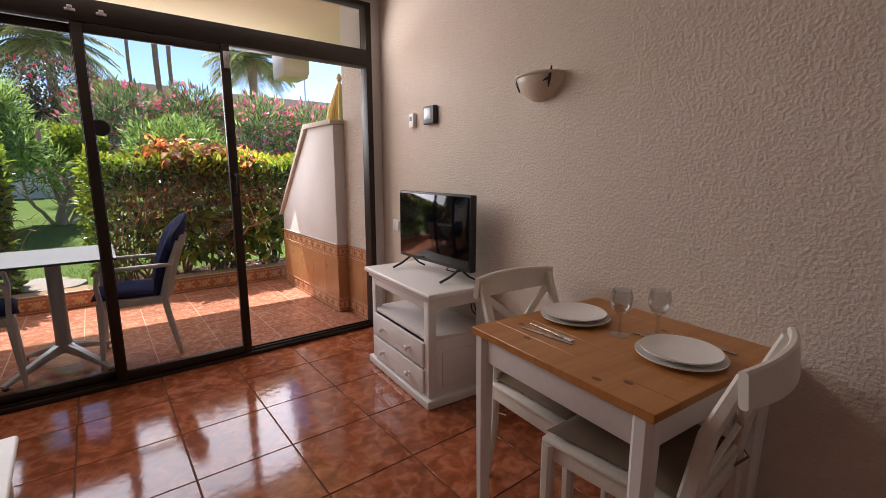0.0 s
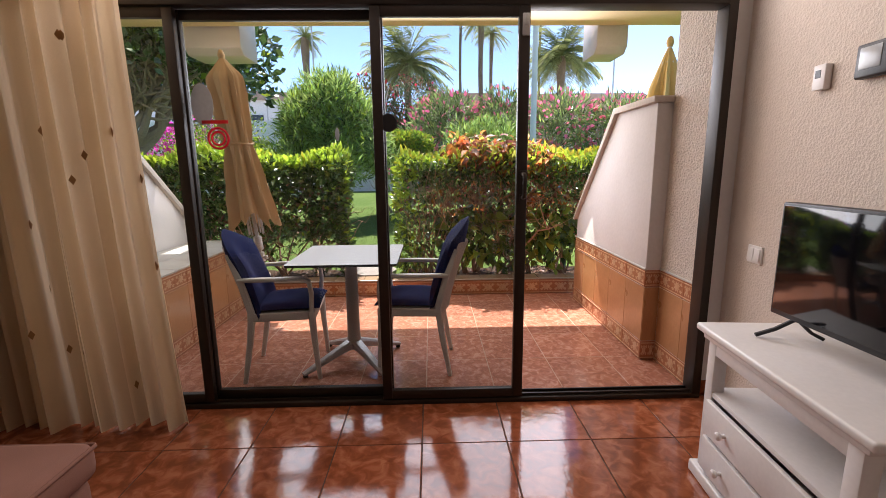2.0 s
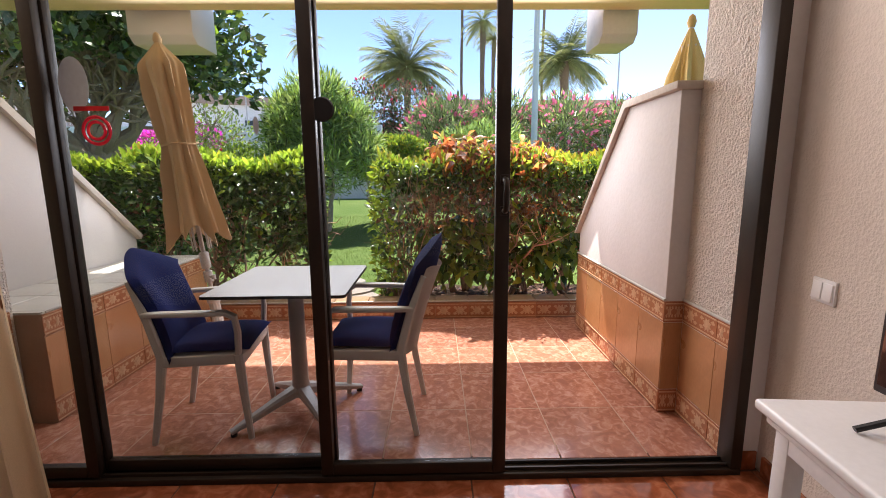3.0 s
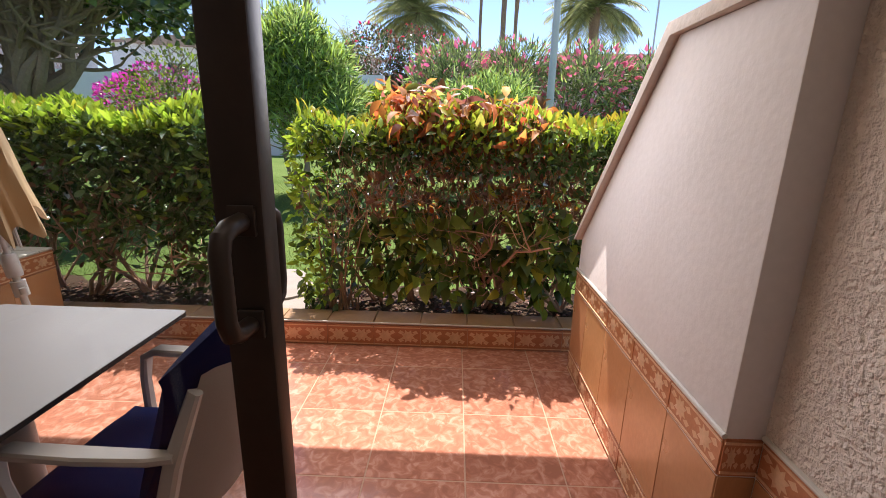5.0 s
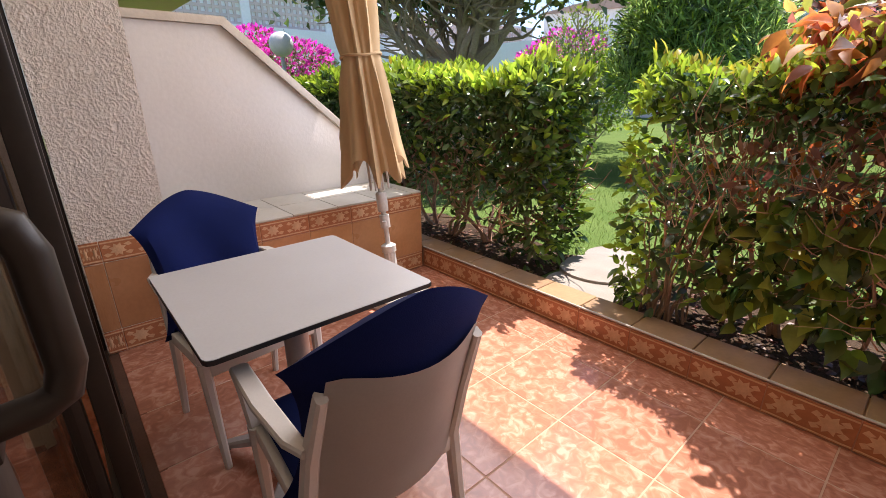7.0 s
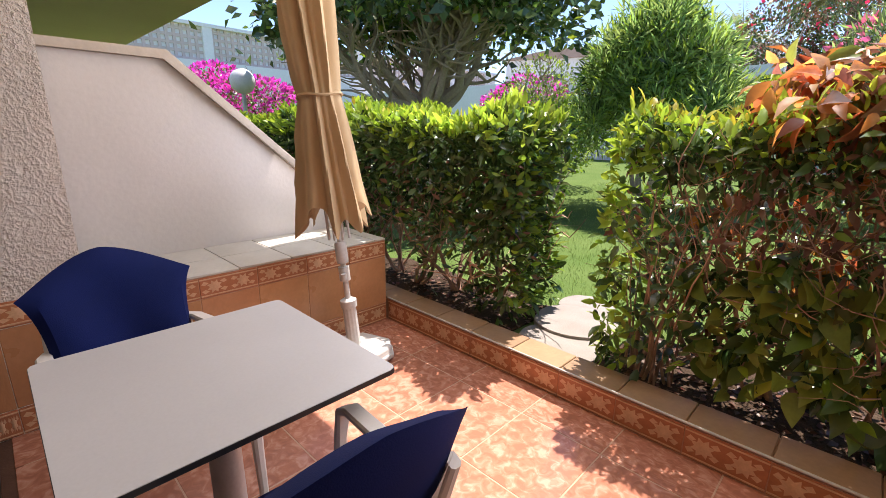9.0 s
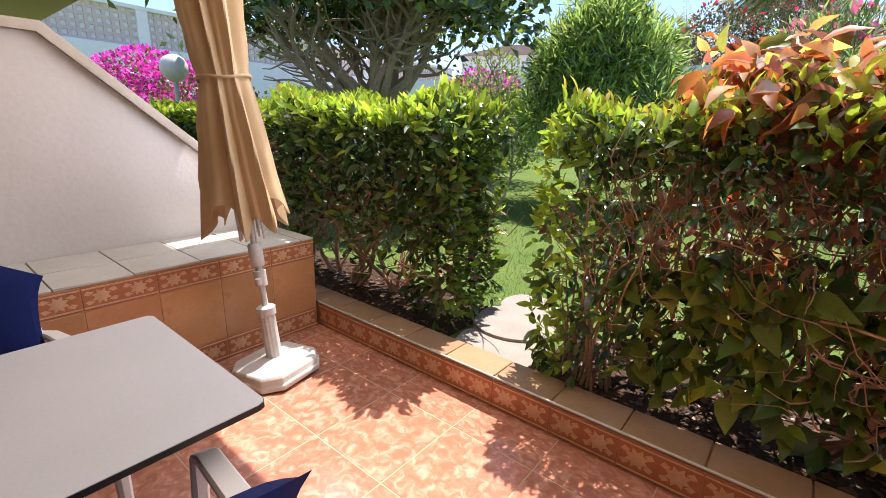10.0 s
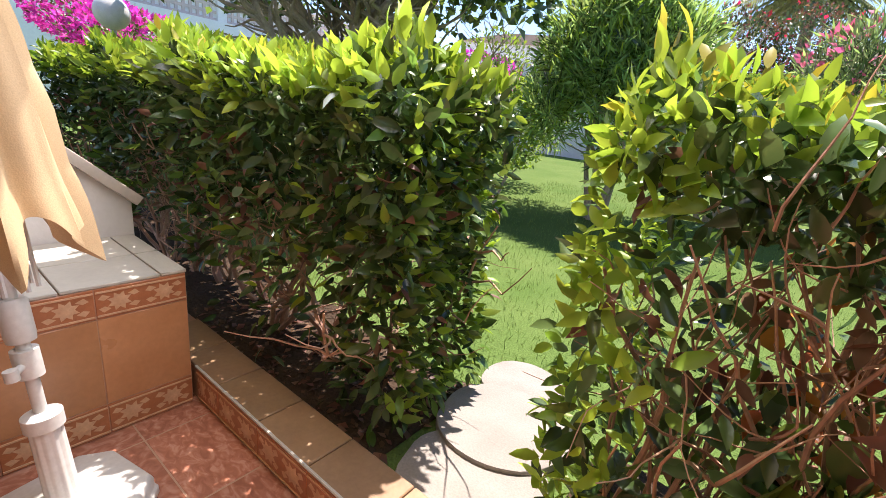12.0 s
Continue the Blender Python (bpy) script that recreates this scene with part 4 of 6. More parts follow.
def dining_chair(m):
    """White cross-back chair; local +y is the way a sitter looks, the back is at y = -0.2."""
    c = thing("dining_chair", "white wooden cross-back chair with a taupe seat cushion", "chair", m, "dining chairs")
    for x in (-0.185, 0.185):
        b = B()
        bar(b, [(x, -0.235, 0), (x, -0.20, 0.25), (x, -0.195, 0.46), (x, -0.225, 0.66), (x * 1.02, -0.285, 0.835)], 0.034, 0.045, (0, 1, 0),
            [(0.026, 0.030), (0.032, 0.042), (0.034, 0.048), (0.032, 0.042), (0.030, 0.032)])
        part("back_leg", b, "chair_white", c)
        b = B()
        bar(b, [(x * 1.08, 0.21, 0.43), (x * 1.08, 0.212, 0.25), (x * 1.08, 0.215, 0)], 0.04, 0.04, (0, 1, 0), [(0.042, 0.042), (0.038, 0.038), (0.026, 0.026)])
        part("front_leg", b, "chair_white", c)
        part("side_rail", bx(B(), (x * 1.03, 0.01, 0.405), (0.022, 0.40, 0.062), None, 0.003), "chair_white", c)
    part("front_rail", bx(B(), (0, 0.212, 0.405), (0.36, 0.022, 0.062), None, 0.003), "chair_white", c)
    part("back_rail", bx(B(), (0, -0.195, 0.405), (0.34, 0.022, 0.062), None, 0.003), "chair_white", c)
    b = B()
    pts = [(x, -0.292 - 0.035 * (1 - (x / 0.21) ** 2), 0.812) for x in np.linspace(-0.215, 0.215, 11)]
    bar(b, pts, 0.024, 0.105, (0, 0.12, 1), [(0.022, 0.085 + 0.02 * math.cos(x[0] / 0.215 * 1.4)) for x in pts])
    part("top_rail", b, "chair_white", c)
    b = B()
    bar(b, [(-0.175, -0.200, 0.475), (0, -0.245, 0.635), (0.175, -0.280, 0.770)], 0.030, 0.016, (0, 1, 0.3))
    bar(b, [(0.175, -0.203, 0.475), (0, -0.248, 0.635), (-0.175, -0.283, 0.770)], 0.030, 0.016, (0, 1, 0.3))
    part("cross_slats", b, "chair_white", c)
    part("lower_back_rail", bx(B(), (0, -0.198, 0.475), (0.35, 0.02, 0.035), None, 0.004), "chair_white", c)
    part("seat", bx(B(), (0, 0.01, 0.440), (0.43, 0.44, 0.018), None, 0.006), "chair_white", c)
    b = B()
    pillow(b, (0, 0.015, 0.449), 0.40, 0.42, 0.055)
    pad = part("seat_cushion", b, "cushion", c, "taupe cotton seat cushion")
    for x in (-0.17, 0.17):
        t_ = B()
        tube(t_, [(x, -0.17, 0.46), (x * 1.12, -0.215, 0.455), (x * 1.02, -0.235, 0.445), (x * 0.9, -0.20, 0.40)], 0.004, 6)
        part("tie", t_, "cushion", pad)
    return c


def pillow(bm, c, sx, sy, h, sag=0.0, n=14, pinch=0.06, one_side=True):
    """A soft pad with a pinched edge, lying on its lower face."""
    c = Vector(c)
    lo, hi = [], []
    for j in range(n + 1):
        a, b_ = [], []
        for i in range(n + 1):
            u, v = 2 * i / n - 1, 2 * j / n - 1
            k = max(0.0, (1 - abs(u) ** 3.2) * (1 - abs(v) ** 3.2)) ** 0.5
            x, y = u * sx / 2 * (1 - pinch * (1 - abs(v) ** 2) * abs(u) ** 3), v * sy / 2 * (1 - pinch * (1 - abs(u) ** 2) * abs(v) ** 3)
            wob = 0.05 * h * math.sin(u * 5 + v * 3 + sx * 9)
            z1 = h * (0.30 + 0.70 * k) + wob * k
            z0 = h * 0.30 * (1 - k) if one_side else h * (0.30 - 0.70 * k)
            a.append(bm.verts.new(c + Vector((x, y, z0))))
            b_.append(a[-1] if abs(u) == 1 or abs(v) == 1 else bm.verts.new(c + Vector((x, y, z1))))
        lo.append(a), hi.append(b_)
    for g, flip in ((lo, True), (hi, False)):
        for j in range(n):
            for i in range(n):
                q = (g[j][i], g[j][i + 1], g[j + 1][i + 1], g[j + 1][i])
                bm.faces.new(q[::-1] if flip else q)
    return bm


c1 = dining_chair(WM @ pose(-0.300, -2.235, 0, 0, 0, 180))
copy_thing(c1, WM @ pose(-0.365, -2.62, 0, 0, 0, 8))
for k, (x, y) in enumerate(((-0.350, -2.235), (-0.400, -2.640))):
    for j in range(2):
        r = 0.125 - 0.014 * j
        b = B()
        lathe(b, [(0, 0), (0.07, 0), (0.075, 0.003), (r, 0.013), (r, 0.017), (r - 0.02, 0.012), (0.07, 0.006), (0, 0.006)], 36)
        pl = tagged(new("plate", mesh_of("plate", b, "ceramic")), "white ceramic plate" + (" on the pine table" if j == 0 else " stacked on a larger one"), "plate", "plates")
        pl.matrix_basis = pose(x, y, 0.7405 + 0.013 * j)
gb = B()
lathe(gb, [(0.0, 0.0), (0.032, 0.0), (0.033, 0.003), (0.006, 0.010), (0.0045, 0.05), (0.006, 0.068), (0.022, 0.082), (0.034, 0.105), (0.036, 0.130), (0.031, 0.158),
           (0.029, 0.158), (0.034, 0.130), (0.032, 0.106), (0.020, 0.085), (0.0, 0.078)], 28)
gm = mesh_of("wine_glass", gb, "wine_glass")
for x, y in ((-0.375, -2.43), (-0.28, -2.51)):
    g = tagged(new("wine_glass", gm), "clear stemmed wine glass on the pine table", "glass", "wine glasses")
    g.matrix_basis = pose(x, y, 0.7405)
    g.visible_shadow = False


def cutlery(kind, m):
    b = B()
    if kind == "knife":
        bar(b, [(0, -0.10, 0.003), (0, -0.01, 0.003), (0, 0.0, 0.003), (0, 0.08, 0.002), (0.004, 0.105, 0.002)], 0.01, 0.004, (0, 0, 1), [(0.012, 0.005), (0.010, 0.005), (0.016, 0.002), (0.016, 0.0015), (0.004, 0.001)])
    else:
        bar(b, [(0, -0.10, 0.003), (0, 0.0, 0.004), (0, 0.045, 0.006), (0, 0.06, 0.004)], 0.01, 0.003, (0, 0, 1), [(0.012, 0.003), (0.006, 0.003), (0.020, 0.003), (0.022, 0.002)])
        for x in (-0.008, -0.0027, 0.0027, 0.008):
            bar(b, [(x, 0.06, 0.004), (x, 0.10, 0.005)], 0.003, 0.002)
    ob = tagged(new(kind, mesh_of(kind, b, "steel")), f"stainless steel {kind} beside a plate", kind, "cutlery")
    ob.matrix_basis = m


cutlery("knife", pose(-0.575, -2.285, 0.7405, 0, 0, 184)), cutlery("fork", pose(-0.54, -2.275, 0.7405, 0, 0, 172))
cutlery("knife", pose(-0.240, -2.64, 0.7405, 0, 0, -6)), cutlery("fork", pose(-0.315, -2.55, 0.7405, 0, 0, 185))

# ---- sofa and coffee table ----
sofa = thing("sofa", "brownish pink fabric sofa along the wall", "sofa", pose(-3.10, -1.95, 0))
part("base", bx(B(), (0, 0, 0.18), (1.04, 1.96, 0.24), None, 0.03, 3), "sofa", sofa)
b = B()
bx(b, (0.0, 0.01, 0.355), (1.08, 1.99, 0.13), None, 0.045, 4)
mat_ = part("seat_cushion", b, "sofa", sofa)
b = B()
tube(b, [(-0.53, 0.995, 0.40), (0.53, 0.995, 0.40), (0.535, 0.99, 0.40), (0.535, -0.98, 0.40)], 0.007, 8)
part("piping", b, "sofa", mat_)
part("backrest", bx(B(), (-0.62, 0, 0.42), (0.22, 1.96, 0.72), None, 0.06, 4), "sofa", sofa)
for x in (-0.6, 0.45):
    for y in (-0.9, 0.9):
        part("foot", bx(B(), (x, y, 0.03), (0.06, 0.06, 0.06), None, 0.006), "bronze", sofa)
b = B()
pillow(b, (0, 0, 0), 0.46, 0.62, 0.15, n=18)
pw = tagged(new("bed_pillow", mesh_of("bed_pillow", b, "linen")), "white cotton pillow lying on the sofa", "pillow")
pw.matrix_basis = pose(-3.05, -1.36, 0.42, 0, 3, 8)
ct = thing("coffee_table", "low white coffee table in front of the sofa", "table", pose(-2.205, -1.80, 0, 0, 0, 2))
part("top", bx(B(), (0, 0, 0.438), (0.46, 0.94, 0.024), None, 0.010, 4), "white_paint", ct)
for x in (-0.18, 0.18):
    for y in (-0.41, 0.41):
        b = B()
        bar(b, [(x, y, 0.426), (x, y, 0.0)], 0.05, 0.05, (0, 1, 0), [(0.05, 0.05), (0.035, 0.035)])
        part("leg", b, "white_paint", ct)
for x, y, sx, sy in ((-0.19, 0, 0.02, 0.80), (0.19, 0, 0.02, 0.80), (0, -0.42, 0.34, 0.02), (0, 0.42, 0.34, 0.02)):
    part("apron", bx(B(), (x, y, 0.395), (sx, sy, 0.06), None, 0.003), "white_paint", ct)

# lilies in a low vase on the coffee table
vase = thing("flower_vase", "white lilies in a small glass vase", "flowers", pose(-2.33, -1.72, 0.45))
b = B()
lathe(b, [(0.0, 0), (0.035, 0), (0.045, 0.03), (0.04, 0.08), (0.03, 0.10), (0.027, 0.10), (0.036, 0.08), (0.04, 0.03), (0, 0.008)], 20)
part("vase_body", b, "ceramic", vase)
for k, (dx, dy, dz) in enumerate(((0.10, 0.02, 0.17), (-0.09, 0.08, 0.16), (-0.02, -0.10, 0.20), (0.03, 0.10, 0.14))):
    b = B()
    tube(b, [(0, 0, 0.05), (dx * 0.5, dy * 0.5, dz * 0.75), (dx, dy, dz)], 0.004, 6)
    part("stem", b, "leaf", vase)
    b = B()
    ax = Vector((dx, dy, 0.08)).normalized()
    for j in range(6):
        a = j * math.pi / 3 + k
        s1 = ax.orthogonal().normalized()
        s2 = ax.cross(s1)
        d = s1 * math.cos(a) + s2 * math.sin(a)
        t_ = ax.cross(d)
        p0 = Vector((dx, dy, dz))
        g = [[b.verts.new(p0 + ax * h + d * r + t_ * (w_ * i)) for i in (-1, 0, 1)] for h, r, w_ in ((0, 0.004, 0.003), (0.035, 0.018, 0.014), (0.06, 0.045, 0.016), (0.06, 0.075, 0.010), (0.05, 0.092, 0.001))]
        for g0, g1 in zip(g, g[1:]):
            for i in (0, 1):
                b.faces.new((g0[i], g0[i + 1], g1[i + 1], g1[i]))
    part("blossom", b, "petal", vase, "white lily blossom")


# ---- terrace furniture ----
def terrace_chair(m, sit=0.655, arch=0.175):
    """Stacking resin armchair; local +y is the way a sitter looks."""
    c = thing("terrace_armchair", "grey-beige resin armchair with navy blue cushion", "chair", m, "terrace chairs")
    for x in (-0.235, 0.235):
        s = 1 if x > 0 else -1
        b = B()
        bar(b, [(x, 0.225, 0), (x * 1.01, 0.205, 0.25), (x * 1.02, 0.195, 0.44)], 0.04, 0.04, (0, 1, 0), [(0.026, 0.030), (0.036, 0.040), (0.044, 0.050)])
        part("front_leg", b, "resin", c)
        b = B()
        bar(b, [(x * 0.98, -0.29, 0), (x * 0.97, -0.235, 0.25), (x * 0.96, -0.205, 0.44), (x * 0.93, -0.262, 0.62), (x * 0.87, -0.340, 0.80)], 0.036, 0.045, (0, 1, 0),
            [(0.026, 0.030), (0.034, 0.042), (0.038, 0.052), (0.034, 0.046), (0.026, 0.034)])
        part("back_leg", b, "resin", c)
        b = B()
        bar(b, [(x * 1.02, 0.195, 0.44), (x * 1.07, 0.205, 0.55), (x * 1.10, 0.195, 0.628), (x * 1.11, 0.15, 0.650), (x * 1.10, -0.05, 0.652), (x * 1.04, -0.22, 0.650), (x * 0.97, -0.275, 0.645)], 0.05, 0.022, (s, 0, 0.001),
            [(0.030, 0.040), (0.030, 0.036), (0.026, 0.046), (0.022, 0.052), (0.022, 0.054), (0.022, 0.046), (0.022, 0.030)])
        part("armrest", b, "resin", c)
        part("side_rail", bx(B(), (x * 0.98, 0, 0.415), (0.03, 0.40, 0.05), None, 0.006), "resin", c)
    b = B()
    n, rows = 14, []
    for j in range(11):
        z = 0.40 + 0.455 * j / 10
        y = -0.205 - 0.150 * (j / 10) ** 1.2
        rows.append([b.verts.new((u * (0.222 - 0.026 * (j / 10)), y - 0.075 * (1 - u * u), z - 0.030 * (1 - u * u) * (j / 10) ** 3 - 0.02 * abs(u) ** 8 * (j / 10) ** 3)) for u in np.linspace(-1, 1, n + 1)])
    for r0, r1 in zip(rows, rows[1:]):
        for i in range(n):
            b.faces.new((r0[i], r0[i + 1], r1[i + 1], r1[i]))
    bmesh.ops.solidify(b, geom=b.faces, thickness=0.014)
    part("backrest", b, "resin", c)
    b = B()
    bx(b, (0, 0.0, 0.428), (0.47, 0.43, 0.022), None, 0.010, 3)
    part("seat", b, "resin", c)
    part("front_rail", bx(B(), (0, 0.205, 0.408), (0.45, 0.026, 0.052), None, 0.008), "resin", c)
    part("back_rail", bx(B(), (0, -0.212, 0.408), (0.43, 0.026, 0.052), None, 0.008), "resin", c)
    b = B()
    pillow(b, (0, 0.02, 0.439), 0.46, 0.46, 0.060, n=16, pinch=0.03)
    part("seat_cushion", b, "navy", c, "navy blue fabric seat cushion")
    b = B()
    pillow(b, (0, 0, 0), 0.485, 0.44, 0.125, n=20, pinch=0.02)
    for v in b.verts:
        u_, t_ = v.co.x / 0.2425, v.co.y / 0.22
        if t_ > 0:
            v.co.y += arch * (1 - abs(u_) ** 1.6) * t_ * t_
        v.co.x *= 1 - 0.13 * (1 - t_ * t_) + 0.05 * abs(t_) ** 6 * abs(u_) ** 6
        v.co.z -= 0.072 * (1 - u_ * u_)
    bmesh.ops.transform(b, matrix=Matrix.Translation((0, -0.262, sit)) @ rot(69, 0, 180), verts=b.verts)
    part("back_cushion", b, "navy", c, "navy blue fabric back cushion")
    for ob in c.children:
        for v in ob.data.vertices:
            v.co.y = -0.2 + (v.co.y + 0.2) * (0.87 if v.co.y > -0.2 else 0.85)
            v.co.x *= 0.97 if ob.name.startswith("back_cushion") else 0.90
    return c


tt = thing("terrace_table", "square terrace table with grey top on a pedestal", "table", pose(-1.977, 0.540, 0))
rim = [(x * (0.328 - 0.02) + 0.02 * math.cos(a), y * (0.335 - 0.02) + 0.02 * math.sin(a)) for x, y, a0 in ((1, 1, 0), (-1, 1, 90), (-1, -1, 180), (1, -1, 270)) for a in (radians(a0), radians(a0 + 45), radians(a0 + 90))]
part("tabletop", prism(B(), rim, 0.728, 0.741, "z"), "table_edge", tt, "thin top with a dark edge")
part("top_sheet", prism(B(), [(x * 0.996, y * 0.996) for x, y in rim], 0.7412, 0.7425, "z"), "table_top", tt, "pale grey laminate")
b = B()
lathe(b, [(0.0, 0.10), (0.046, 0.10), (0.046, 0.16), (0.042, 0.20), (0.040, 0.66), (0.043, 0.715), (0, 0.715)], 24)
part("column", b, "alu", tt)
b = B()
bx(b, (0, 0, 0.720), (0.46, 0.05, 0.014), rot(0, 0, 45), 0.003), bx(b, (0, 0, 0.7195), (0.46, 0.05, 0.0135), rot(0, 0, -45), 0.003)
part("top_bracket", b, "alu", tt)
for a in (40, 130, 220, 310):
    d = Vector((math.cos(radians(a)), math.sin(radians(a)), 0))
    b = B()
    bar(b, [d * 0.03 + Vector((0, 0, 0.13)), d * 0.12 + Vector((0, 0, 0.105)), d * 0.30 + Vector((0, 0, 0.045)), d * 0.37 + Vector((0, 0, 0.024))], 0.06, 0.05, (0, 0, 1),
        [(0.075, 0.06), (0.062, 0.048), (0.045, 0.030), (0.038, 0.018)])
    leg = part("foot_arm", b, "alu", tt)
    b = B()
    lathe(b, [(0, 0), (0.016, 0), (0.016, 0.012), (0.010, 0.018), (0, 0.018)], 12, d * 0.355)
    part("foot_pad", b, "rubber", leg)
terrace_chair(pose(-1.605, 0.520, 0, 0, 0, 86.5), 0.640)
terrace_chair(pose(-2.345, 0.485, 0, 0, 0, -84), 0.605, 0.15)


FOLDED = [(0.85, 0.190), (0.88, 0.186), (0.93, 0.178), (1.05, 0.158), (1.25, 0.136), (1.42, 0.114), (1.50, 0.104), (1.56, 0.110), (1.75, 0.122), (1.90, 0.130), (2.00, 0.134), (2.045, 0.126), (2.055, 0.110), (2.10, 0.075), (2.15, 0.036), (2.18, 0.012)]
CONE = [(0.80, 0.210), (0.95, 0.205), (1.20, 0.190), (1.50, 0.160), (1.72, 0.138), (1.88, 0.108), (2.00, 0.070), (2.09, 0.040), (2.14, 0.020), (2.16, 0.012)]


def parasol(m, mat, label, prof):
    """A closed parasol with hanging folds, tied by a strap."""
    u = thing("parasol", label, "parasol", m, "parasols")
    b, seg = B(), 144
    rows = []
    zs = np.linspace(prof[0][0], prof[-1][0], 44)
    for z, r in zip(zs, np.interp(zs, [p[0] for p in prof], [p[1] for p in prof])):
        ring = []
        low = max(0.0, (1.0 - z) / 0.3)
        for k in range(seg):
            a = 2 * math.pi * k / seg
            w_ = a + 0.10 * z + 0.12 * math.sin(a * 3 + 1.3 * z)
            f = (0.17 - 0.40 * abs(math.sin(w_ * 4.0)) ** 0.8 + 0.09 * math.sin(w_ * 13) + 0.07 * math.sin(a * 5 + 1 + z)) * min(1.0, (2.2 - z) * 3) * (1 - 0.45 * math.exp(-((z - 1.5) / 0.08) ** 2))
            zz = z + (0.11 * abs(math.sin(w_ * 4.0)) - 0.05 + 0.05 * math.sin(a * 3)) * max(0.0, 1 - (z - prof[0][0]) / 0.16)
            ring.append(b.verts.new((r * (1 + f) * math.cos(a), r * (1 + f) * math.sin(a), zz)))
        rows.append(ring)
    for r0, r1 in zip(rows, rows[1:]):
        for k in range(seg):
            b.faces.new((r0[k], r0[(k + 1) % seg], r1[(k + 1) % seg], r1[k]))
    cn = part("canopy", b, mat, u, "folded cloth canopy")
    b = B()
    tube(b, [(0.114 * math.cos(a), 0.114 * math.sin(a), 1.50 + 0.006 * math.sin(3 * a)) for a in np.linspace(0, 2 * math.pi, 40)], 0.008, 6, False)
    part("strap", b, mat, cn)
    for k in range(8):
        a = 2 * math.pi * (k + 0.5) / 8
        b = B()
        tube(b, [(0.05 * math.cos(a), 0.05 * math.sin(a), 2.05), (0.06 * math.cos(a), 0.06 * math.sin(a), 0.74)], 0.006, 6)
        part("rib", b, "base_white", u)
    b = B()
    tube(b, [(0, 0, 0.10), (0, 0, 2.16)], 0.016, 14)
    part("pole", b, "base_white", u)
    b = B()
    lathe(b, [(0.0, 2.15), (0.02, 2.16), (0.028, 2.19), (0.018, 2.225), (0, 2.24)], 16)
    part("finial", b, mat, u)
    b = B()
    lathe(b, [(0.020, 0.60), (0.032, 0.60), (0.034, 0.615), (0.034, 0.71), (0.028, 0.72), (0.020, 0.72)], 18)
    part("runner", b, "base_white", u)
    b = B()
    lathe(b, [(0.020, 0.495), (0.031, 0.495), (0.031, 0.575), (0.020, 0.575)], 18)
    tube(b, [(0.02, -0.02, 0.535), (0.05, -0.05, 0.535)], 0.010, 10)
    tube(b, [(0.05, -0.05, 0.520), (0.05, -0.05, 0.550)], 0.016, 10)
    part("height_clamp", b, "base_white", u)
    if m:
        b = B()
        oct_ = [(0.165, 0.10), (0.10, 0.165), (-0.10, 0.165), (-0.165, 0.10), (-0.165, -0.10), (-0.10, -0.165), (0.10, -0.165), (0.165, -0.10)]
        lo = [b.verts.new((x * 1.19, y * 1.19, 0.0)) for x, y in oct_]
        l2 = [b.verts.new((x * 1.19, y * 1.19, 0.026)) for x, y in oct_]
        l3 = [b.verts.new((x * 1.145, y * 1.145, 0.032)) for x, y in oct_]
        l4 = [b.verts.new((x * 1.145, y * 1.145, 0.060)) for x, y in oct_]
        hi = [b.verts.new((x * 1.09, y * 1.09, 0.078)) for x, y in oct_]
        h2 = [b.verts.new((x * 0.35, y * 0.35, 0.098)) for x, y in oct_]
        for r0, r1 in ((lo, l2), (l2, l3), (l3, l4), (l4, hi), (hi, h2)):
            for k in range(8):
                b.faces.new((r0[k], r0[(k + 1) % 8], r1[(k + 1) % 8], r1[k]))
        b.faces.new(lo[::-1]), b.faces.new(h2)
        bmesh.ops.bevel(b, geom=[e for e in b.edges], offset=0.003, segments=1, affect="EDGES")
        bs = part("plinth", b, "base_white", u, "white eight-sided plastic weight")
        b = B()
        lathe(b, [(0.0, 0.09), (0.044, 0.09), (0.040, 0.11), (0.038, 0.33), (0.047, 0.335), (0.047, 0.375), (0.030, 0.385), (0.022, 0.385)], 48)
        for v in b.verts:
            if 0.10 < v.co.z < 0.332:
                flute = 1.03 if round(math.atan2(v.co.y, v.co.x) / (2 * math.pi) * 48) % 4 < 2 else 0.96
                v.co.x, v.co.y = v.co.x * flute, v.co.y * flute
        part("socket", b, "base_white", bs)
    return u


parasol(pose(-2.895, 1.580, 0, 1.6, -5.6, 10), "canvas", "closed sand-coloured parasol on a white plinth", FOLDED)
parasol(pose(0.36, 1.19, 0.0, 0, 0, 30), "canvas_yellow", "closed yellow parasol on the next terrace", CONE)
for x, y in ((-1.75, 0.75), (-5.5, 0.95)):
    b = B()
    lathe(b, [(0.0, 2.598), (0.12, 2.598), (0.125, 2.575), (0.10, 2.545), (0.05, 2.530), (0, 2.528)], 28, (x, y, 0))
    tagged(new("ceiling_lamp", mesh_of("ceiling_lamp", b, "ceramic")), "round white lamp under the balcony", "lamp", "terrace lamps")
for x0, x1 in ((0.17, 0.47), (-3.75, -3.22)):
    b = B()
    prism(b, [(2.21, 2.42), (2.28, 2.36), (2.62, 2.36), (2.62, 2.80), (2.21, 2.80)], x0, x1, "x", 0.008)
    tagged(new("balcony_planter", mesh_of("balcony_planter", b, "plaster")), "cream concrete planter box on the balcony edge", "planter", "balcony planters")

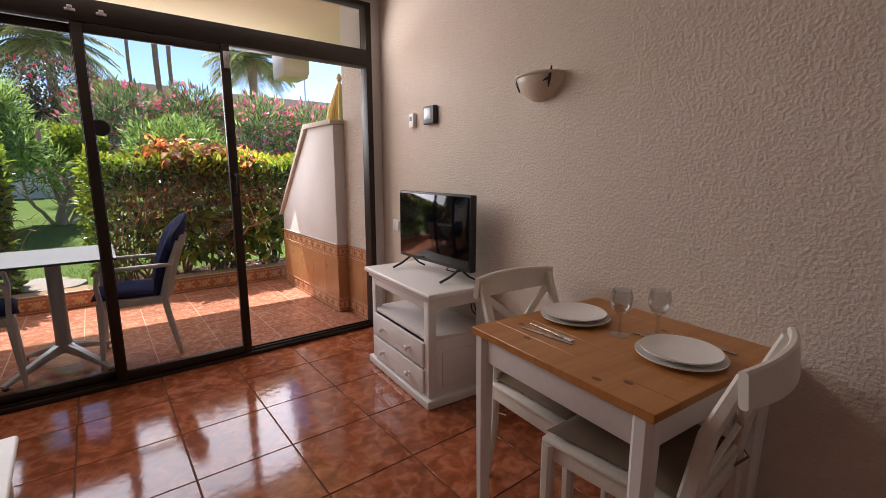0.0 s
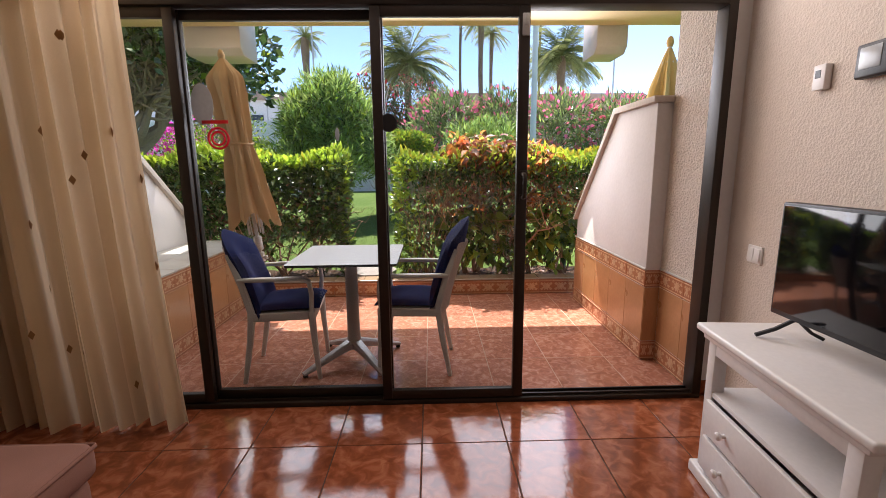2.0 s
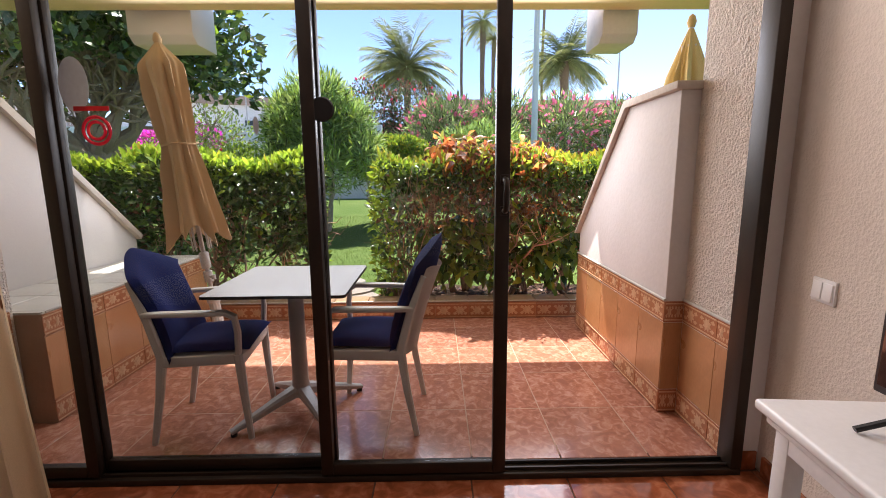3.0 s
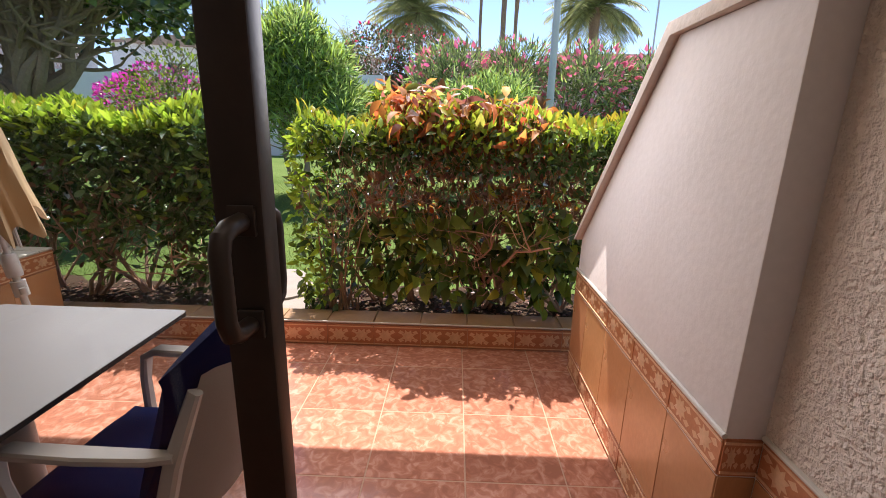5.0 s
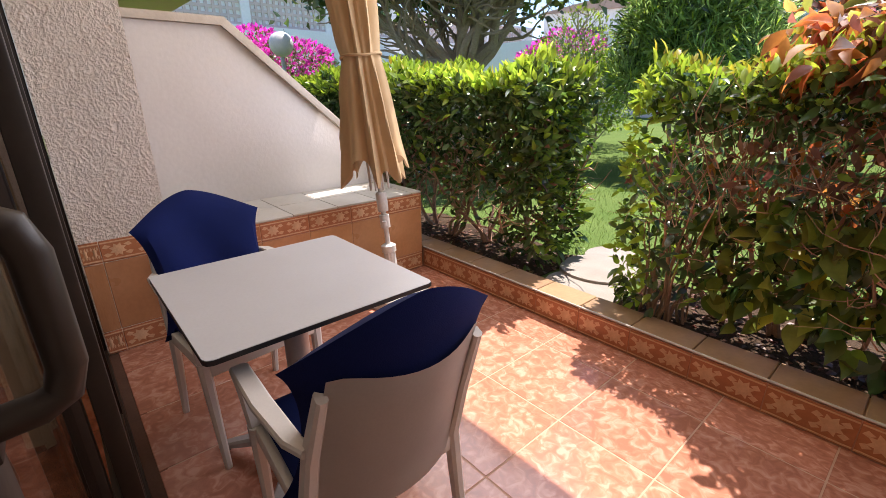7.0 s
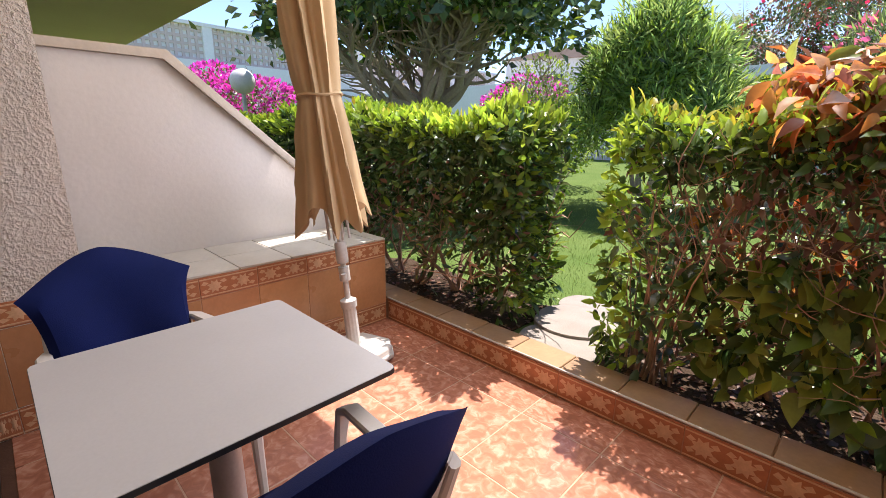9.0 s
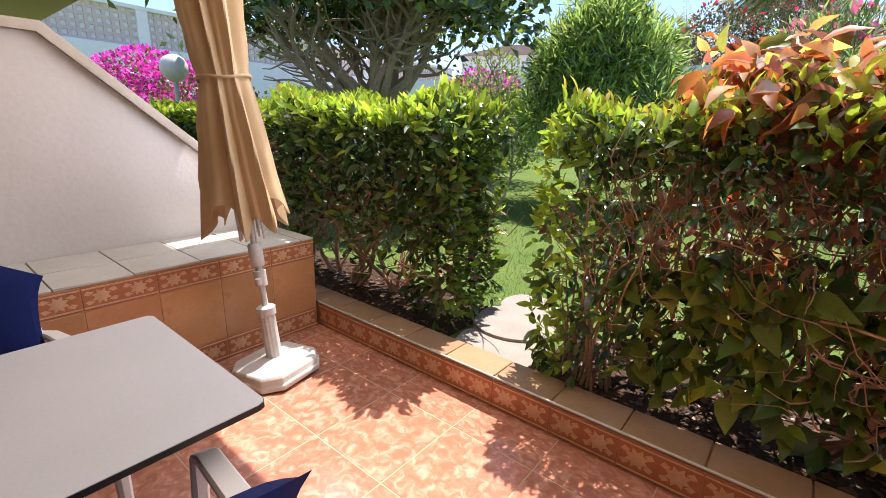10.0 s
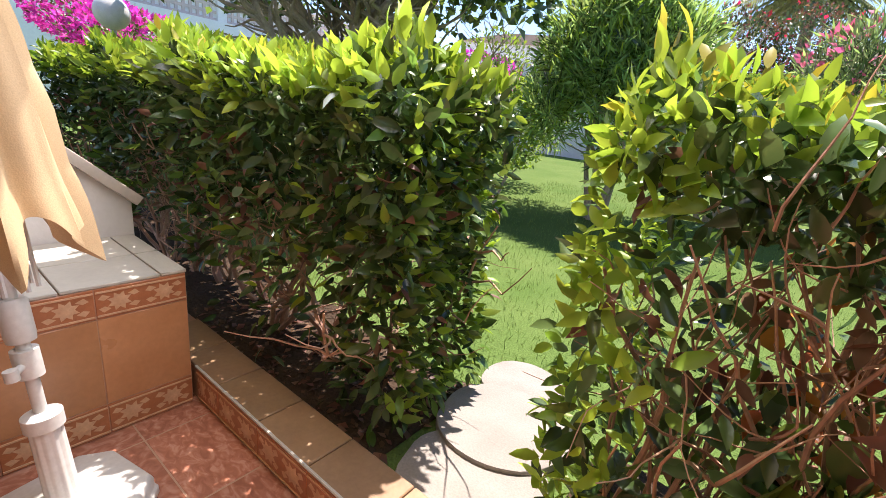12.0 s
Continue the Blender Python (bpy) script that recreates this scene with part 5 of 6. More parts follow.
# ---- stepping stones ----
for k, (x, y, r, z) in enumerate(((-2.07, 2.50, 0.27, 0.016), (-2.15, 2.83, 0.27, 0.034), (-2.24, 3.17, 0.20, 0.020))):
    b = B()
    prism(b, [(r * (1 + 0.03 * math.sin(3 * a + k) + 0.02 * math.sin(7 * a)) * math.cos(a), r * (1 + 0.04 * math.sin(2 * a + k)) * math.sin(a)) for a in np.linspace(0, 2 * math.pi, 40, endpoint=False)], -0.02, z, "z", 0.006)
    s = tagged(new("stepping_stone", mesh_of("stepping_stone", b, "stone")), "round pale concrete stepping slab in the lawn", "stepping stone", "stepping stones")
    s.matrix_basis = pose(x, y, G)


# ---- plants ----
def branch(bm, p, d, length, r, steps=6, wander=0.35, seg=6, rnd=None, up=0.15):
    """A winding tapered twig; returns its points."""
    rnd = rnd or random
    pts, p, d = [Vector(p)], Vector(p), Vector(d).normalized()
    for k in range(steps):
        d = (d + Vector((rnd.gauss(0, wander), rnd.gauss(0, wander), rnd.gauss(0, wander) + up))).normalized()
        p = p + d * length / steps
        pts.append(p.copy())
    tube(bm, pts, [max(r * (1 - 0.75 * k / steps), 0.0012) for k in range(steps + 1)], seg)
    return pts


def box_skin(n, lo, hi, depth, faces=("front", "top", "left", "right", "back")):
    """Places just inside the skin of a box that bulges a little, and the way out of it."""
    lo, hi = np.array(lo, float), np.array(hi, float)
    s = hi - lo
    area = {"front": s[0] * s[2] * 1.3, "back": s[0] * s[2] * 0.6, "top": s[0] * s[1] * 1.3, "left": s[1] * s[2], "right": s[1] * s[2]}
    w_ = np.array([area[f] for f in faces])
    pick = RNG.choice(len(faces), n, p=w_ / w_.sum())
    P = lo + RNG.random((n, 3)) * s
    out = np.zeros((n, 3))
    dep = depth * RNG.random(n) ** 1.5
    for k, f in enumerate(faces):
        i = pick == k
        ax, side = {"front": (1, 0), "back": (1, 1), "top": (2, 1), "left": (0, 0), "right": (0, 1)}[f]
        P[i, ax] = (hi[ax] - dep[i]) if side else (lo[ax] + dep[i])
        out[i, ax] = 1 if side else -1
    bulge = 0.05 * np.sin(P[:, 0] * 4.1 + P[:, 2] * 3) + 0.035 * np.sin(P[:, 0] * 9 + P[:, 1] * 7)
    P += out * bulge[:, None]
    return P, out


def hedge(name, label, lo, hi, kinds, clumps, seed, bare, ends, core, lean=(0.0, 0.0, 1.0)):
    """A clipped hedge: clumps of stems that fan out from the ground, twigs, and a skin of leaves that is
    thin near the ground but for the stretches in ends; lean: how far its top hangs forward, and where."""
    rnd = random.Random(seed)
    h = thing(name, label, "hedge", pose(0, 0, 0))
    b = B()
    for k in range(clumps):
        x, y = lo[0] + 0.32 + (hi[0] - lo[0] - 0.64) * (k + rnd.uniform(0.2, 0.8)) / clumps, rnd.uniform(lo[1] + 0.20, hi[1] - 0.22)
        for _ in range(5):
            pts = branch(b, (x + rnd.gauss(0, 0.025), y + rnd.gauss(0, 0.03), G - 0.02), (rnd.gauss(0, 0.55), rnd.gauss(-0.05, 0.28), 1), rnd.uniform(0.75, 1.15), rnd.uniform(0.010, 0.021), 7, 0.20, 6, rnd)
            for q in pts[2:-1]:
                for _ in range(2):
                    branch(b, q, (rnd.gauss(0, 0.8), rnd.gauss(-0.25, 0.8), rnd.uniform(0, 0.8)), rnd.uniform(0.2, 0.5), rnd.uniform(0.003, 0.007), 5, 0.35, 4, rnd)
    part("branchwork", b, "twig", h)["kind"] = "stuff"
    clouds = []
    for n, tpl, size, mat, faces, zlo, zhi, depth, lift, *xs in kinds:
        P, out = box_skin(n, (xs[0] if xs else lo[0], lo[1], zlo), (xs[1] if len(xs) > 1 else hi[0], hi[1], zhi), depth, faces)
        P[:, 1] -= lean[0] * np.clip((P[:, 2] - 0.45) / 0.8, 0, 1) * np.clip(np.minimum(P[:, 0] - lean[1], lean[2] - P[:, 0]) / 0.35, 0, 1)
        low = bare * (1 + 0.35 * np.sin(P[:, 0] * 5.3 + 1.0) + 0.25 * np.sin(P[:, 0] * 12.7))
        for x0, x1 in ends:
            low = np.where((P[:, 0] > x0) & (P[:, 0] < x1), 0.12, low)
        full = np.clip((P[:, 2] - lo[2] - low * 0.55) / (low * 0.6), 0.015, 1)
        thin = 0.80 + 0.45 * np.sin(P[:, 0] * 7.1 + 2.1 * np.sin(P[:, 2] * 6)) * np.sin(P[:, 2] * 9.4 + P[:, 0] * 3.1)
        thin = np.where(P[:, 2] > hi[2] - 0.22, 1.0, thin)
        keep = RNG.random(n) < full * thin
        clouds.append(cloud(tpl, P[keep], out[keep], size, mat, lift, 0.75))
    # extra inner leaves, added to block light through the gaps and deepen the shade
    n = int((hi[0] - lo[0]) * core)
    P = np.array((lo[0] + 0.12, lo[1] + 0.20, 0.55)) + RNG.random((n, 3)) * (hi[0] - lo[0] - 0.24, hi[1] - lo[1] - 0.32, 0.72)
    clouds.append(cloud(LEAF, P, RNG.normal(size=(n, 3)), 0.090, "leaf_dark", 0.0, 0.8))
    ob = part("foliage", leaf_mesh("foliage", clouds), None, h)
    ob["kind"] = "stuff"
    return h


ALL = ("front", "top", "left", "right", "back")
hedge("hedge_left", "clipped evergreen hedge with glossy dark leaves", (-6.6, 2.38, G), (-2.36, 3.02, 1.40), [
    (8600, LEAF2, 0.080, "leaf_dark", ALL, 0.12, 1.36, 0.16, -0.1),
    (3600, LEAF2, 0.082, "leaf_dark", ("top",), 0.85, 1.36, 0.50, 0.1),
    (1500, LEAF2, 0.080, "leaf", ALL, 0.12, 1.38, 0.08, 0.1),
    (1000, LEAF2, 0.062, "leaf_brown", ("front", "right"), 0.3, 1.15, 0.14, -0.3),
    (4200, LEAF2, 0.080, "leaf_new", ("top",), 1.25, 1.42, 0.08, 0.9),
    (600, LEAF2, 0.078, "leaf_new", ("front",), 1.26, 1.40, 0.05, 0.8),
    (120, LEAF2, 0.075, "leaf_yellow", ("top",), 1.30, 1.43, 0.05, 0.9),
    (120, LEAF2, 0.078, "leaf_new", ("front",), 0.40, 1.25, 0.01, 0.4),
    (300, LEAF2, 0.070, "leaf_new", ("right",), 0.15, 1.38, 0.05, 0.4),
    (500, LEAF2, 0.074, "leaf", ("right",), 0.12, 1.30, 0.12, 0.2)], 11, 3, 0.60, ((-2.72, -2.2),), 700, (0.13, -4.2, -2.15))
hedge("hedge_right", "overgrown mixed hedge with reddish stems and large leaves", (-1.76, 2.33, G), (1.6, 3.05, 1.40), [
    (2900, LEAF2, 0.075, "leaf_dark", ("left", "top", "right", "back"), 0.15, 1.36, 0.30, 0.1),
    (1300, LEAF2, 0.080, "leaf_dark", ("top",), 0.95, 1.36, 0.30, 0.1),
    (1700, LEAF2, 0.078, "leaf_dark", ("front",), 0.15, 0.85, 0.30, -0.3),
    (260, LEAF2, 0.070, "leaf_dark", ("front",), 0.85, 1.20, 0.30, -0.1),
    (900, LEAF2, 0.070, "leaf_dark", ("front",), 1.15, 1.36, 0.14, -0.1),
    (700, LEAF2, 0.072, "leaf", ("left", "back", "top"), 0.15, 1.38, 0.10, 0.2),
    (620, HEART, 0.112, "leaf_large", ("front",), 0.14, 0.86, 0.04, -1.1, -1.35),
    (300, HEART, 0.112, "leaf_dark", ("front",), 0.14, 0.92, 0.12, -1.0, -1.45),
    (190, HEART, 0.115, "leaf", ("front",), 0.16, 0.90, 0.03, -1.0, -1.35),
    (45, HEART, 0.110, "leaf_yellow", ("front",), 0.2, 0.80, 0.04, -1.0, -1.2),
    (900, LEAF2, 0.055, "leaf_brown", ("front",), 0.75, 1.30, 0.24, -0.6),
    (420, LEAF2, 0.066, "leaf", ("front",), 0.25, 0.90, 0.10, -0.1),
    (900, LEAF2, 0.072, "leaf_dark", ("front",), 0.45, 1.32, 0.05, -0.1, -0.30, 1.5),
    (1700, LEAF2, 0.064, "leaf_new", ("top", "left"), 1.18, 1.42, 0.08, 0.8),
    (650, LEAF2, 0.064, "leaf_yellow", ("top", "left"), 1.24, 1.45, 0.07, 0.8),
    (420, LEAF2, 0.064, "leaf_new", ("front",), 1.22, 1.40, 0.04, 0.7),
    (600, LEAF2, 0.062, "leaf_new", ("left",), 0.15, 1.35, 0.07, 0.4),
    (160, LEAF2, 0.072, "leaf_new", ("front",), 0.15, 1.30, 0.04, 0.3, -1.76, -1.58),
    (110, LEAF2, 0.075, "leaf_new", ("front",), 0.25, 1.20, 0.02, 0.3)], 13, 5, 0.26, ((-1.9, -1.60),), 150, (0.14, -1.55, 0.4))
# stems and runners that hang over the front of the hedge
rnd = random.Random(11)
copper = thing("copperleaf_shrub", "copper-red leaved shrub growing through the hedge", "shrub")
b = B()
for k in range(300):
    x = rnd.uniform(-1.62, 0.15)
    branch(b, (x, 2.32 + rnd.uniform(-0.03, 0.16), rnd.uniform(0.72, 1.22)), (rnd.gauss(0, 0.8), rnd.gauss(-0.05, 0.25), rnd.gauss(0.1, 0.9)), rnd.uniform(0.12, 0.32), rnd.uniform(0.0016, 0.0046), 6, 0.20, 5, rnd, 0.05)
for k in range(16):
    x = rnd.uniform(-1.45, 0.2)
    branch(b, (x, 2.38 + rnd.uniform(-0.03, 0.10), rnd.uniform(0.25, 0.5)), (rnd.gauss(0, 0.35), 0, 1), rnd.uniform(0.5, 0.8), rnd.uniform(0.005, 0.009), 9, 0.20, 6, rnd, 0.1)
for k in range(16):
    x = -1.74 + 0.02 * k + rnd.uniform(-0.02, 0.05)
    branch(b, (x, 2.42 + rnd.uniform(0, 0.1), G), (rnd.gauss(0, 0.12), rnd.gauss(0, 0.08), 1), rnd.uniform(0.6, 1.1), rnd.uniform(0.006, 0.013), 8, 0.14, 6, rnd)
for k in range(9):
    branch(b, (rnd.uniform(-1.35, 0.0), 2.5, 0.9), (rnd.gauss(0, 0.2), -0.12, 1), 0.60, 0.005, 6, 0.15, 6, rnd)
part("branchwork", b, "twig", copper)["kind"] = "stuff"
clouds = []
for k in range(40):
    cx = -1.24 + 0.90 * (k + rnd.random()) / 34 if k < 34 else -0.22 + rnd.uniform(-0.07, 0.07)
    cy, cz = rnd.uniform(2.16, 2.60), rnd.uniform(1.30, 1.54) + 0.07 * math.exp(-((cx + 1.10) / 0.14) ** 2)
    for n, size, mat in ((12, 0.098, "leaf_orange"), (7, 0.100, rnd.choice(("leaf_brown", "leaf_orange"))), (1, 0.090, "leaf_yellow"), (3, 0.095, "leaf_brown"), (2, 0.100, "leaf_large")):
        P, o = scatter_blob(n, (cx, cy, cz), (0.11, 0.11, 0.09), 0.9)
        clouds.append(cloud(ACAL, P, o, size, mat, -0.7, 0.6, 0.40))
# orange leaves added deep in the hedge, their colour stands in for warm filtered sunlight
P = np.stack([RNG.uniform(-1.45, 0.2, 420), RNG.uniform(2.42, 2.80, 420), RNG.uniform(0.45, 1.25, 420)], 1)
clouds.append(cloud(ACAL, P, np.tile((0.0, -0.3, 0.0), (420, 1)), 0.075, "leaf_orange", -0.6, 0.8, 0.4))
for cx, cy, cz in ((-0.1, 2.72, 0.92), (-0.35, 2.55, 0.95), (-0.95, 2.75, 0.80)):
    P, o = scatter_blob(30, (cx, cy, cz), (0.16, 0.13, 0.12), 0.9)
    clouds.append(cloud(HEART, P, o, 0.085, "leaf_orange", -0.8, 0.6, 0.45))
P = np.stack([RNG.uniform(-1.3, 0.3, 220), RNG.uniform(2.22, 2.34, 220), RNG.uniform(0.85, 1.32, 220)], 1)
clouds.append(cloud(LEAF2, P, np.tile((0.0, -0.4, 0.0), (220, 1)), 0.058, "leaf_brown", -0.9, 0.5, 0.4))
ob = part("foliage", leaf_mesh("foliage", clouds), None, copper, "drooping copper-orange leaves")
ob["kind"] = "stuff"

# grass
n = 26000
P = np.stack([RNG.uniform(-5.2, 0.6, n), 2.95 + 6.5 * RNG.random(n) ** 1.4, np.full(n, G)], 1)
P[:, 2] = [lawn_z(y) for y in P[:, 1]]
keep = (P[:, 1] > 3.05) | ((P[:, 0] > -2.5) & (P[:, 0] < -1.7))
for x, y, r in ((-2.07, 2.50, 0.27), (-2.15, 2.83, 0.27), (-2.24, 3.17, 0.20)):
    keep &= np.hypot(P[:, 0] - x, P[:, 1] - y) > r
P = P[keep]
up = np.tile((0.0, 0.0, 1.0), (len(P), 1))
D = up + RNG.normal(size=P.shape) * 0.5
gr = new("grass", leaf_mesh("grass", [(BLADE, P, D, RNG.normal(size=P.shape), 0.028 + 0.03 * RNG.random(len(P)), "grass")]))
tagged(gr, "short green blades of the lawn", "grass", "", "stuff")
w = B()
n = 900
P = np.stack([RNG.uniform(-3.9, 0.2, n), RNG.uniform(2.31, 2.95, n), np.full(n, G + 0.016)], 1)
P = P[(P[:, 0] < -2.36) | (P[:, 0] > -1.8)]
lit = new("leaf_litter", leaf_mesh("leaf_litter", [(LEAF, P, RNG.normal(size=P.shape) * (1, 1, 0.15), np.tile((0.0, 0.0, 1.0), (len(P), 1)) + RNG.normal(size=P.shape) * 0.3, 0.03 + 0.03 * RNG.random(len(P)), "leaf_brown")]))
tagged(lit, "dry brown leaves on the soil", "leaf litter", "", "stuff")


def shrub(name, label, category, at, blobs, stems, group="", bark="bark"):
    """A free-growing plant: stems from the ground and clumps of leaves. blobs: centre, radii, then leaf kinds."""
    s = thing(name, label, category, pose(*at), group)
    rnd = random.Random(name + label)
    b = B()
    for dx, dy, length, r in stems:
        pts = branch(b, (dx * 0.15, dy * 0.15, -0.05), (dx, dy, 1.6), length, r, 8, 0.18, 8, rnd)
        for q in pts[3:]:
            for _ in range(2):
                branch(b, q, (rnd.gauss(0, 0.8), rnd.gauss(0, 0.8), 0.7), length * 0.35, r * 0.35, 5, 0.25, 5, rnd)
    part("branchwork", b, bark, s)["kind"] = "stuff"
    clouds = []
    for c, rad, kinds in blobs:
        for n, tpl, size, mat, lift, shell in kinds:
            P, o = scatter_blob(n, c, rad, shell)
            P[:, 2] = np.maximum(P[:, 2], 0.05)
            clouds.append(cloud(tpl, P, o, size, mat, lift, 0.6))
    ob = part("foliage", leaf_mesh("foliage", clouds), None, s)
    ob["kind"] = "stuff"
    return s


OL = [(2300, LANCE, 0.21, "leaf_oleander", 0.7, 0.5), (900, LANCE, 0.20, "leaf_new", 0.8, 0.25)]
def tuft(n, low, high, wide, size):
    """Uneven clumps of narrow leaves over a rounded bush."""
    out = []
    for k in range(n):
        a, f = 2.4 * k, math.sqrt((k + 0.5) / n)
        top = high - (high - low) * f ** 2.8
        z = top - 0.12 - 0.45 * RNG.random() * (1 - f)
        g = wide * f * (0.80 + 0.45 * RNG.random())
        z += 0.30 * (RNG.random() - 0.4)
        out.append(((g * math.cos(a), g * math.sin(a) * 0.75, z), (size, size, size * (0.9 + 0.5 * RNG.random())), OT))
    return out


OT = [(360, LANCE, 0.17, "leaf_oleander", 0.45, 0.9), (70, LANCE, 0.16, "leaf_new", 0.7, 0.4), (80, LANCE, 0.17, "leaf_dark", 0.2, 0.9)]
shrub("oleander_bush", "large bright green oleander bush with narrow leaves", "bush", (-3.50, 7.3, lawn_z(7.3)), tuft(46, 1.25, 2.80, 1.02, 0.36),
    [(0.2, 0, 2.4, 0.05), (-0.4, 0.1, 2.2, 0.045), (0.6, 0, 2.2, 0.045), (-0.1, -0.3, 2.2, 0.04), (0.1, 0.3, 2.2, 0.04)])
TP = [(2200, LEAF, 0.075, "leaf", 0.4, 0.35), (2000, LEAF, 0.075, "leaf_new", 0.7, 0.15), (500, LEAF, 0.075, "leaf_yellow", 0.7, 0.1)]
shrub("topiary_tree", "small clipped tree with a flat round green crown", "tree", (-2.22, 8.4, lawn_z(8.4)), [((0, 0, 1.50), (0.80, 0.7, 0.26), TP), ((0.15, 0, 1.62), (0.70, 0.65, 0.28), TP), ((-0.25, 0, 1.55), (0.65, 0.6, 0.28), TP)],
      [(0.6, 0, 1.4, 0.060), (-0.6, 0.1, 1.4, 0.060), (0.1, 0.5, 1.35, 0.055), (-0.2, -0.5, 1.35, 0.050), (0.9, -0.2, 1.4, 0.045), (-0.9, 0.2, 1.4, 0.040)])
shrub("oleander_bush", "round bright green oleander bush behind the lawn", "bush", (-0.15, 8.3, lawn_z(8.3)), tuft(26, 0.9, 2.05, 0.95, 0.34),
      [(0.2, 0, 1.6, 0.04), (-0.4, 0.1, 1.5, 0.035), (0.5, 0, 1.5, 0.035)])
GO = [(1000, LANCE, 0.24, "leaf_grey", 0.6, 0.7), (500, LANCE, 0.22, "leaf_oleander", 0.7, 0.4), (300, LANCE, 0.22, "leaf_dark", 0.5, 0.9), (190, LEAF, 0.15, "flower_pink", 0.5, 0.03)]
for k in range(9):
    x = -1.2 + 1.75 * k
    shrub("flowering_oleander", "tall oleander with pink blossoms in a row", "bush", (x, 11.6 + 0.25 * math.sin(k * 2), lawn_z(11.6)), [
        ((0, 0, 1.5), (1.1, 0.7, 1.3), GO), ((0.3, 0, 2.35 + 0.12 * math.sin(k * 1.7)), (1.0, 0.7, 0.75), GO), ((-0.5, -0.2, 0.8), (0.9, 0.6, 0.8), GO)],
        [(0.3, 0, 2.4, 0.04), (-0.3, 0, 2.3, 0.04)], "oleander row")
HB = [(1500, LEAF, 0.10, "leaf_dark", 0.3, 0.5), (700, LEAF, 0.10, "leaf_brown", 0.5, 0.2), (30, LEAF, 0.16, "flower_red", 0.5, 0.05)]
for x in (-3.9, -2.2):
    shrub("hibiscus_hedge", "dark hedge with brownish tips and red blossoms", "hedge", (x, 17.2, 2.0), [((0, 0, 2.0), (1.1, 0.6, 1.0), HB), ((0.3, 0, 1.0), (1.2, 0.6, 0.9), HB)], [(0.3, 0, 2.2, 0.04), (-0.3, 0, 2.2, 0.04)], "back hedge")
BG = [(1300, LEAF, 0.095, "flower_magenta", 0.4, 0.15), (500, LEAF, 0.08, "leaf", 0.3, 0.6), (300, LEAF, 0.08, "leaf_brown", 0.2, 0.8)]
shrub("bougainvillea", "magenta bougainvillea in full bloom", "bush", (-8.0, 10.6, lawn_z(10.6)), [((0.1, 0, 1.75), (0.9, 0.8, 0.65), BG), ((-0.6, 0, 1.5), (0.75, 0.7, 0.65), BG), ((0.9, 0, 1.6), (0.8, 0.7, 0.8), BG[1:]), ((0, -0.2, 0.8), (1.3, 0.7, 0.7), BG[1:])],
      [(0.3, 0, 1.8, 0.04), (-0.4, 0, 1.8, 0.04)])
shrub("bougainvillea", "magenta bougainvillea above pale twigs by the white wall", "bush", (-10.5, 4.3, G), [((0, 0, 1.85), (1.0, 0.9, 0.42), BG), ((-0.9, -0.3, 2.1), (0.8, 0.8, 0.42), BG), ((0.3, 0.6, 1.4), (1.0, 1.0, 0.6), BG[1:]), ((0.2, 0, 0.9), (1.2, 1.0, 0.7), BG[1:])],
      [(0.3, 0, 1.9, 0.04), (-0.4, 0, 1.9, 0.04)])
MX = [(900, LEAF, 0.075, "leaf_new", 0.5, 0.4), (700, LEAF, 0.075, "leaf_grey", 0.3, 0.8)]
shrub("mixed_shrub", "loose green shrub with one red blossom", "bush", (-4.9, 6.9, G), [((0, 0, 1.15), (0.6, 0.5, 0.65), MX), ((-0.2, -0.3, 1.55), (0.08, 0.08, 0.08), [(30, LEAF, 0.09, "flower_red", 0.3, 0.5)])], [(0.3, 0, 1.3, 0.03), (-0.3, 0, 1.3, 0.03)])
shrub("mixed_shrub", "tall twiggy green shrub behind the hedge", "bush", (-6.2, 8.6, lawn_z(8.6)), [((0, 0, 1.7), (0.9, 0.7, 0.9), MX), ((-0.7, 0, 1.2), (0.8, 0.6, 0.9), MX), ((0.6, 0, 1.0), (0.7, 0.6, 0.8), MX)], [(0.3, 0, 2.6, 0.03), (-0.3, 0, 2.4, 0.03), (0.05, 0.1, 2.9, 0.025)])

# ---- the old tree ----
tree = thing("garden_tree", "old tree with twisted pale limbs and dense crown", "tree", pose(-6.9, 6.0, G) @ Matrix.Scale(1.14, 4))
rnd = random.Random(21)
b = B()
tube(b, [(0.10, -0.05, -0.1), (0.05, 0, 0.35), (0.0, 0.02, 0.8), (-0.06, 0.05, 1.2), (-0.05, 0.05, 1.55)], [0.33, 0.27, 0.24, 0.25, 0.22], 14)
part("trunk", b, "bark", tree)
tips = []
b = B()
for k in range(15):
    a = 2 * math.pi * k / 15 + rnd.uniform(-0.2, 0.2)
    rise = rnd.uniform(0.35, 1.2)
    pts = branch(b, (0.10 * math.cos(a), 0.10 * math.sin(a), 1.25 + rnd.uniform(0, 0.25)), (math.cos(a), math.sin(a), rise), rnd.uniform(1.5, 2.1), rnd.uniform(0.06, 0.11), 8, 0.20, 8, rnd, 0.10)
    for q in pts[3:]:
        for _ in range(3):
            t2 = branch(b, q, (math.cos(a) + rnd.gauss(0, 0.7), math.sin(a) + rnd.gauss(0, 0.7), rnd.uniform(0.1, 1.2)), rnd.uniform(0.6, 1.1), 0.028, 6, 0.28, 6, rnd, 0.1)
            tips.append(t2[-1])
part("limbwork", b, "bark", tree)["kind"] = "stuff"
clouds = []
TIP = np.array([tuple(t) for t in tips])
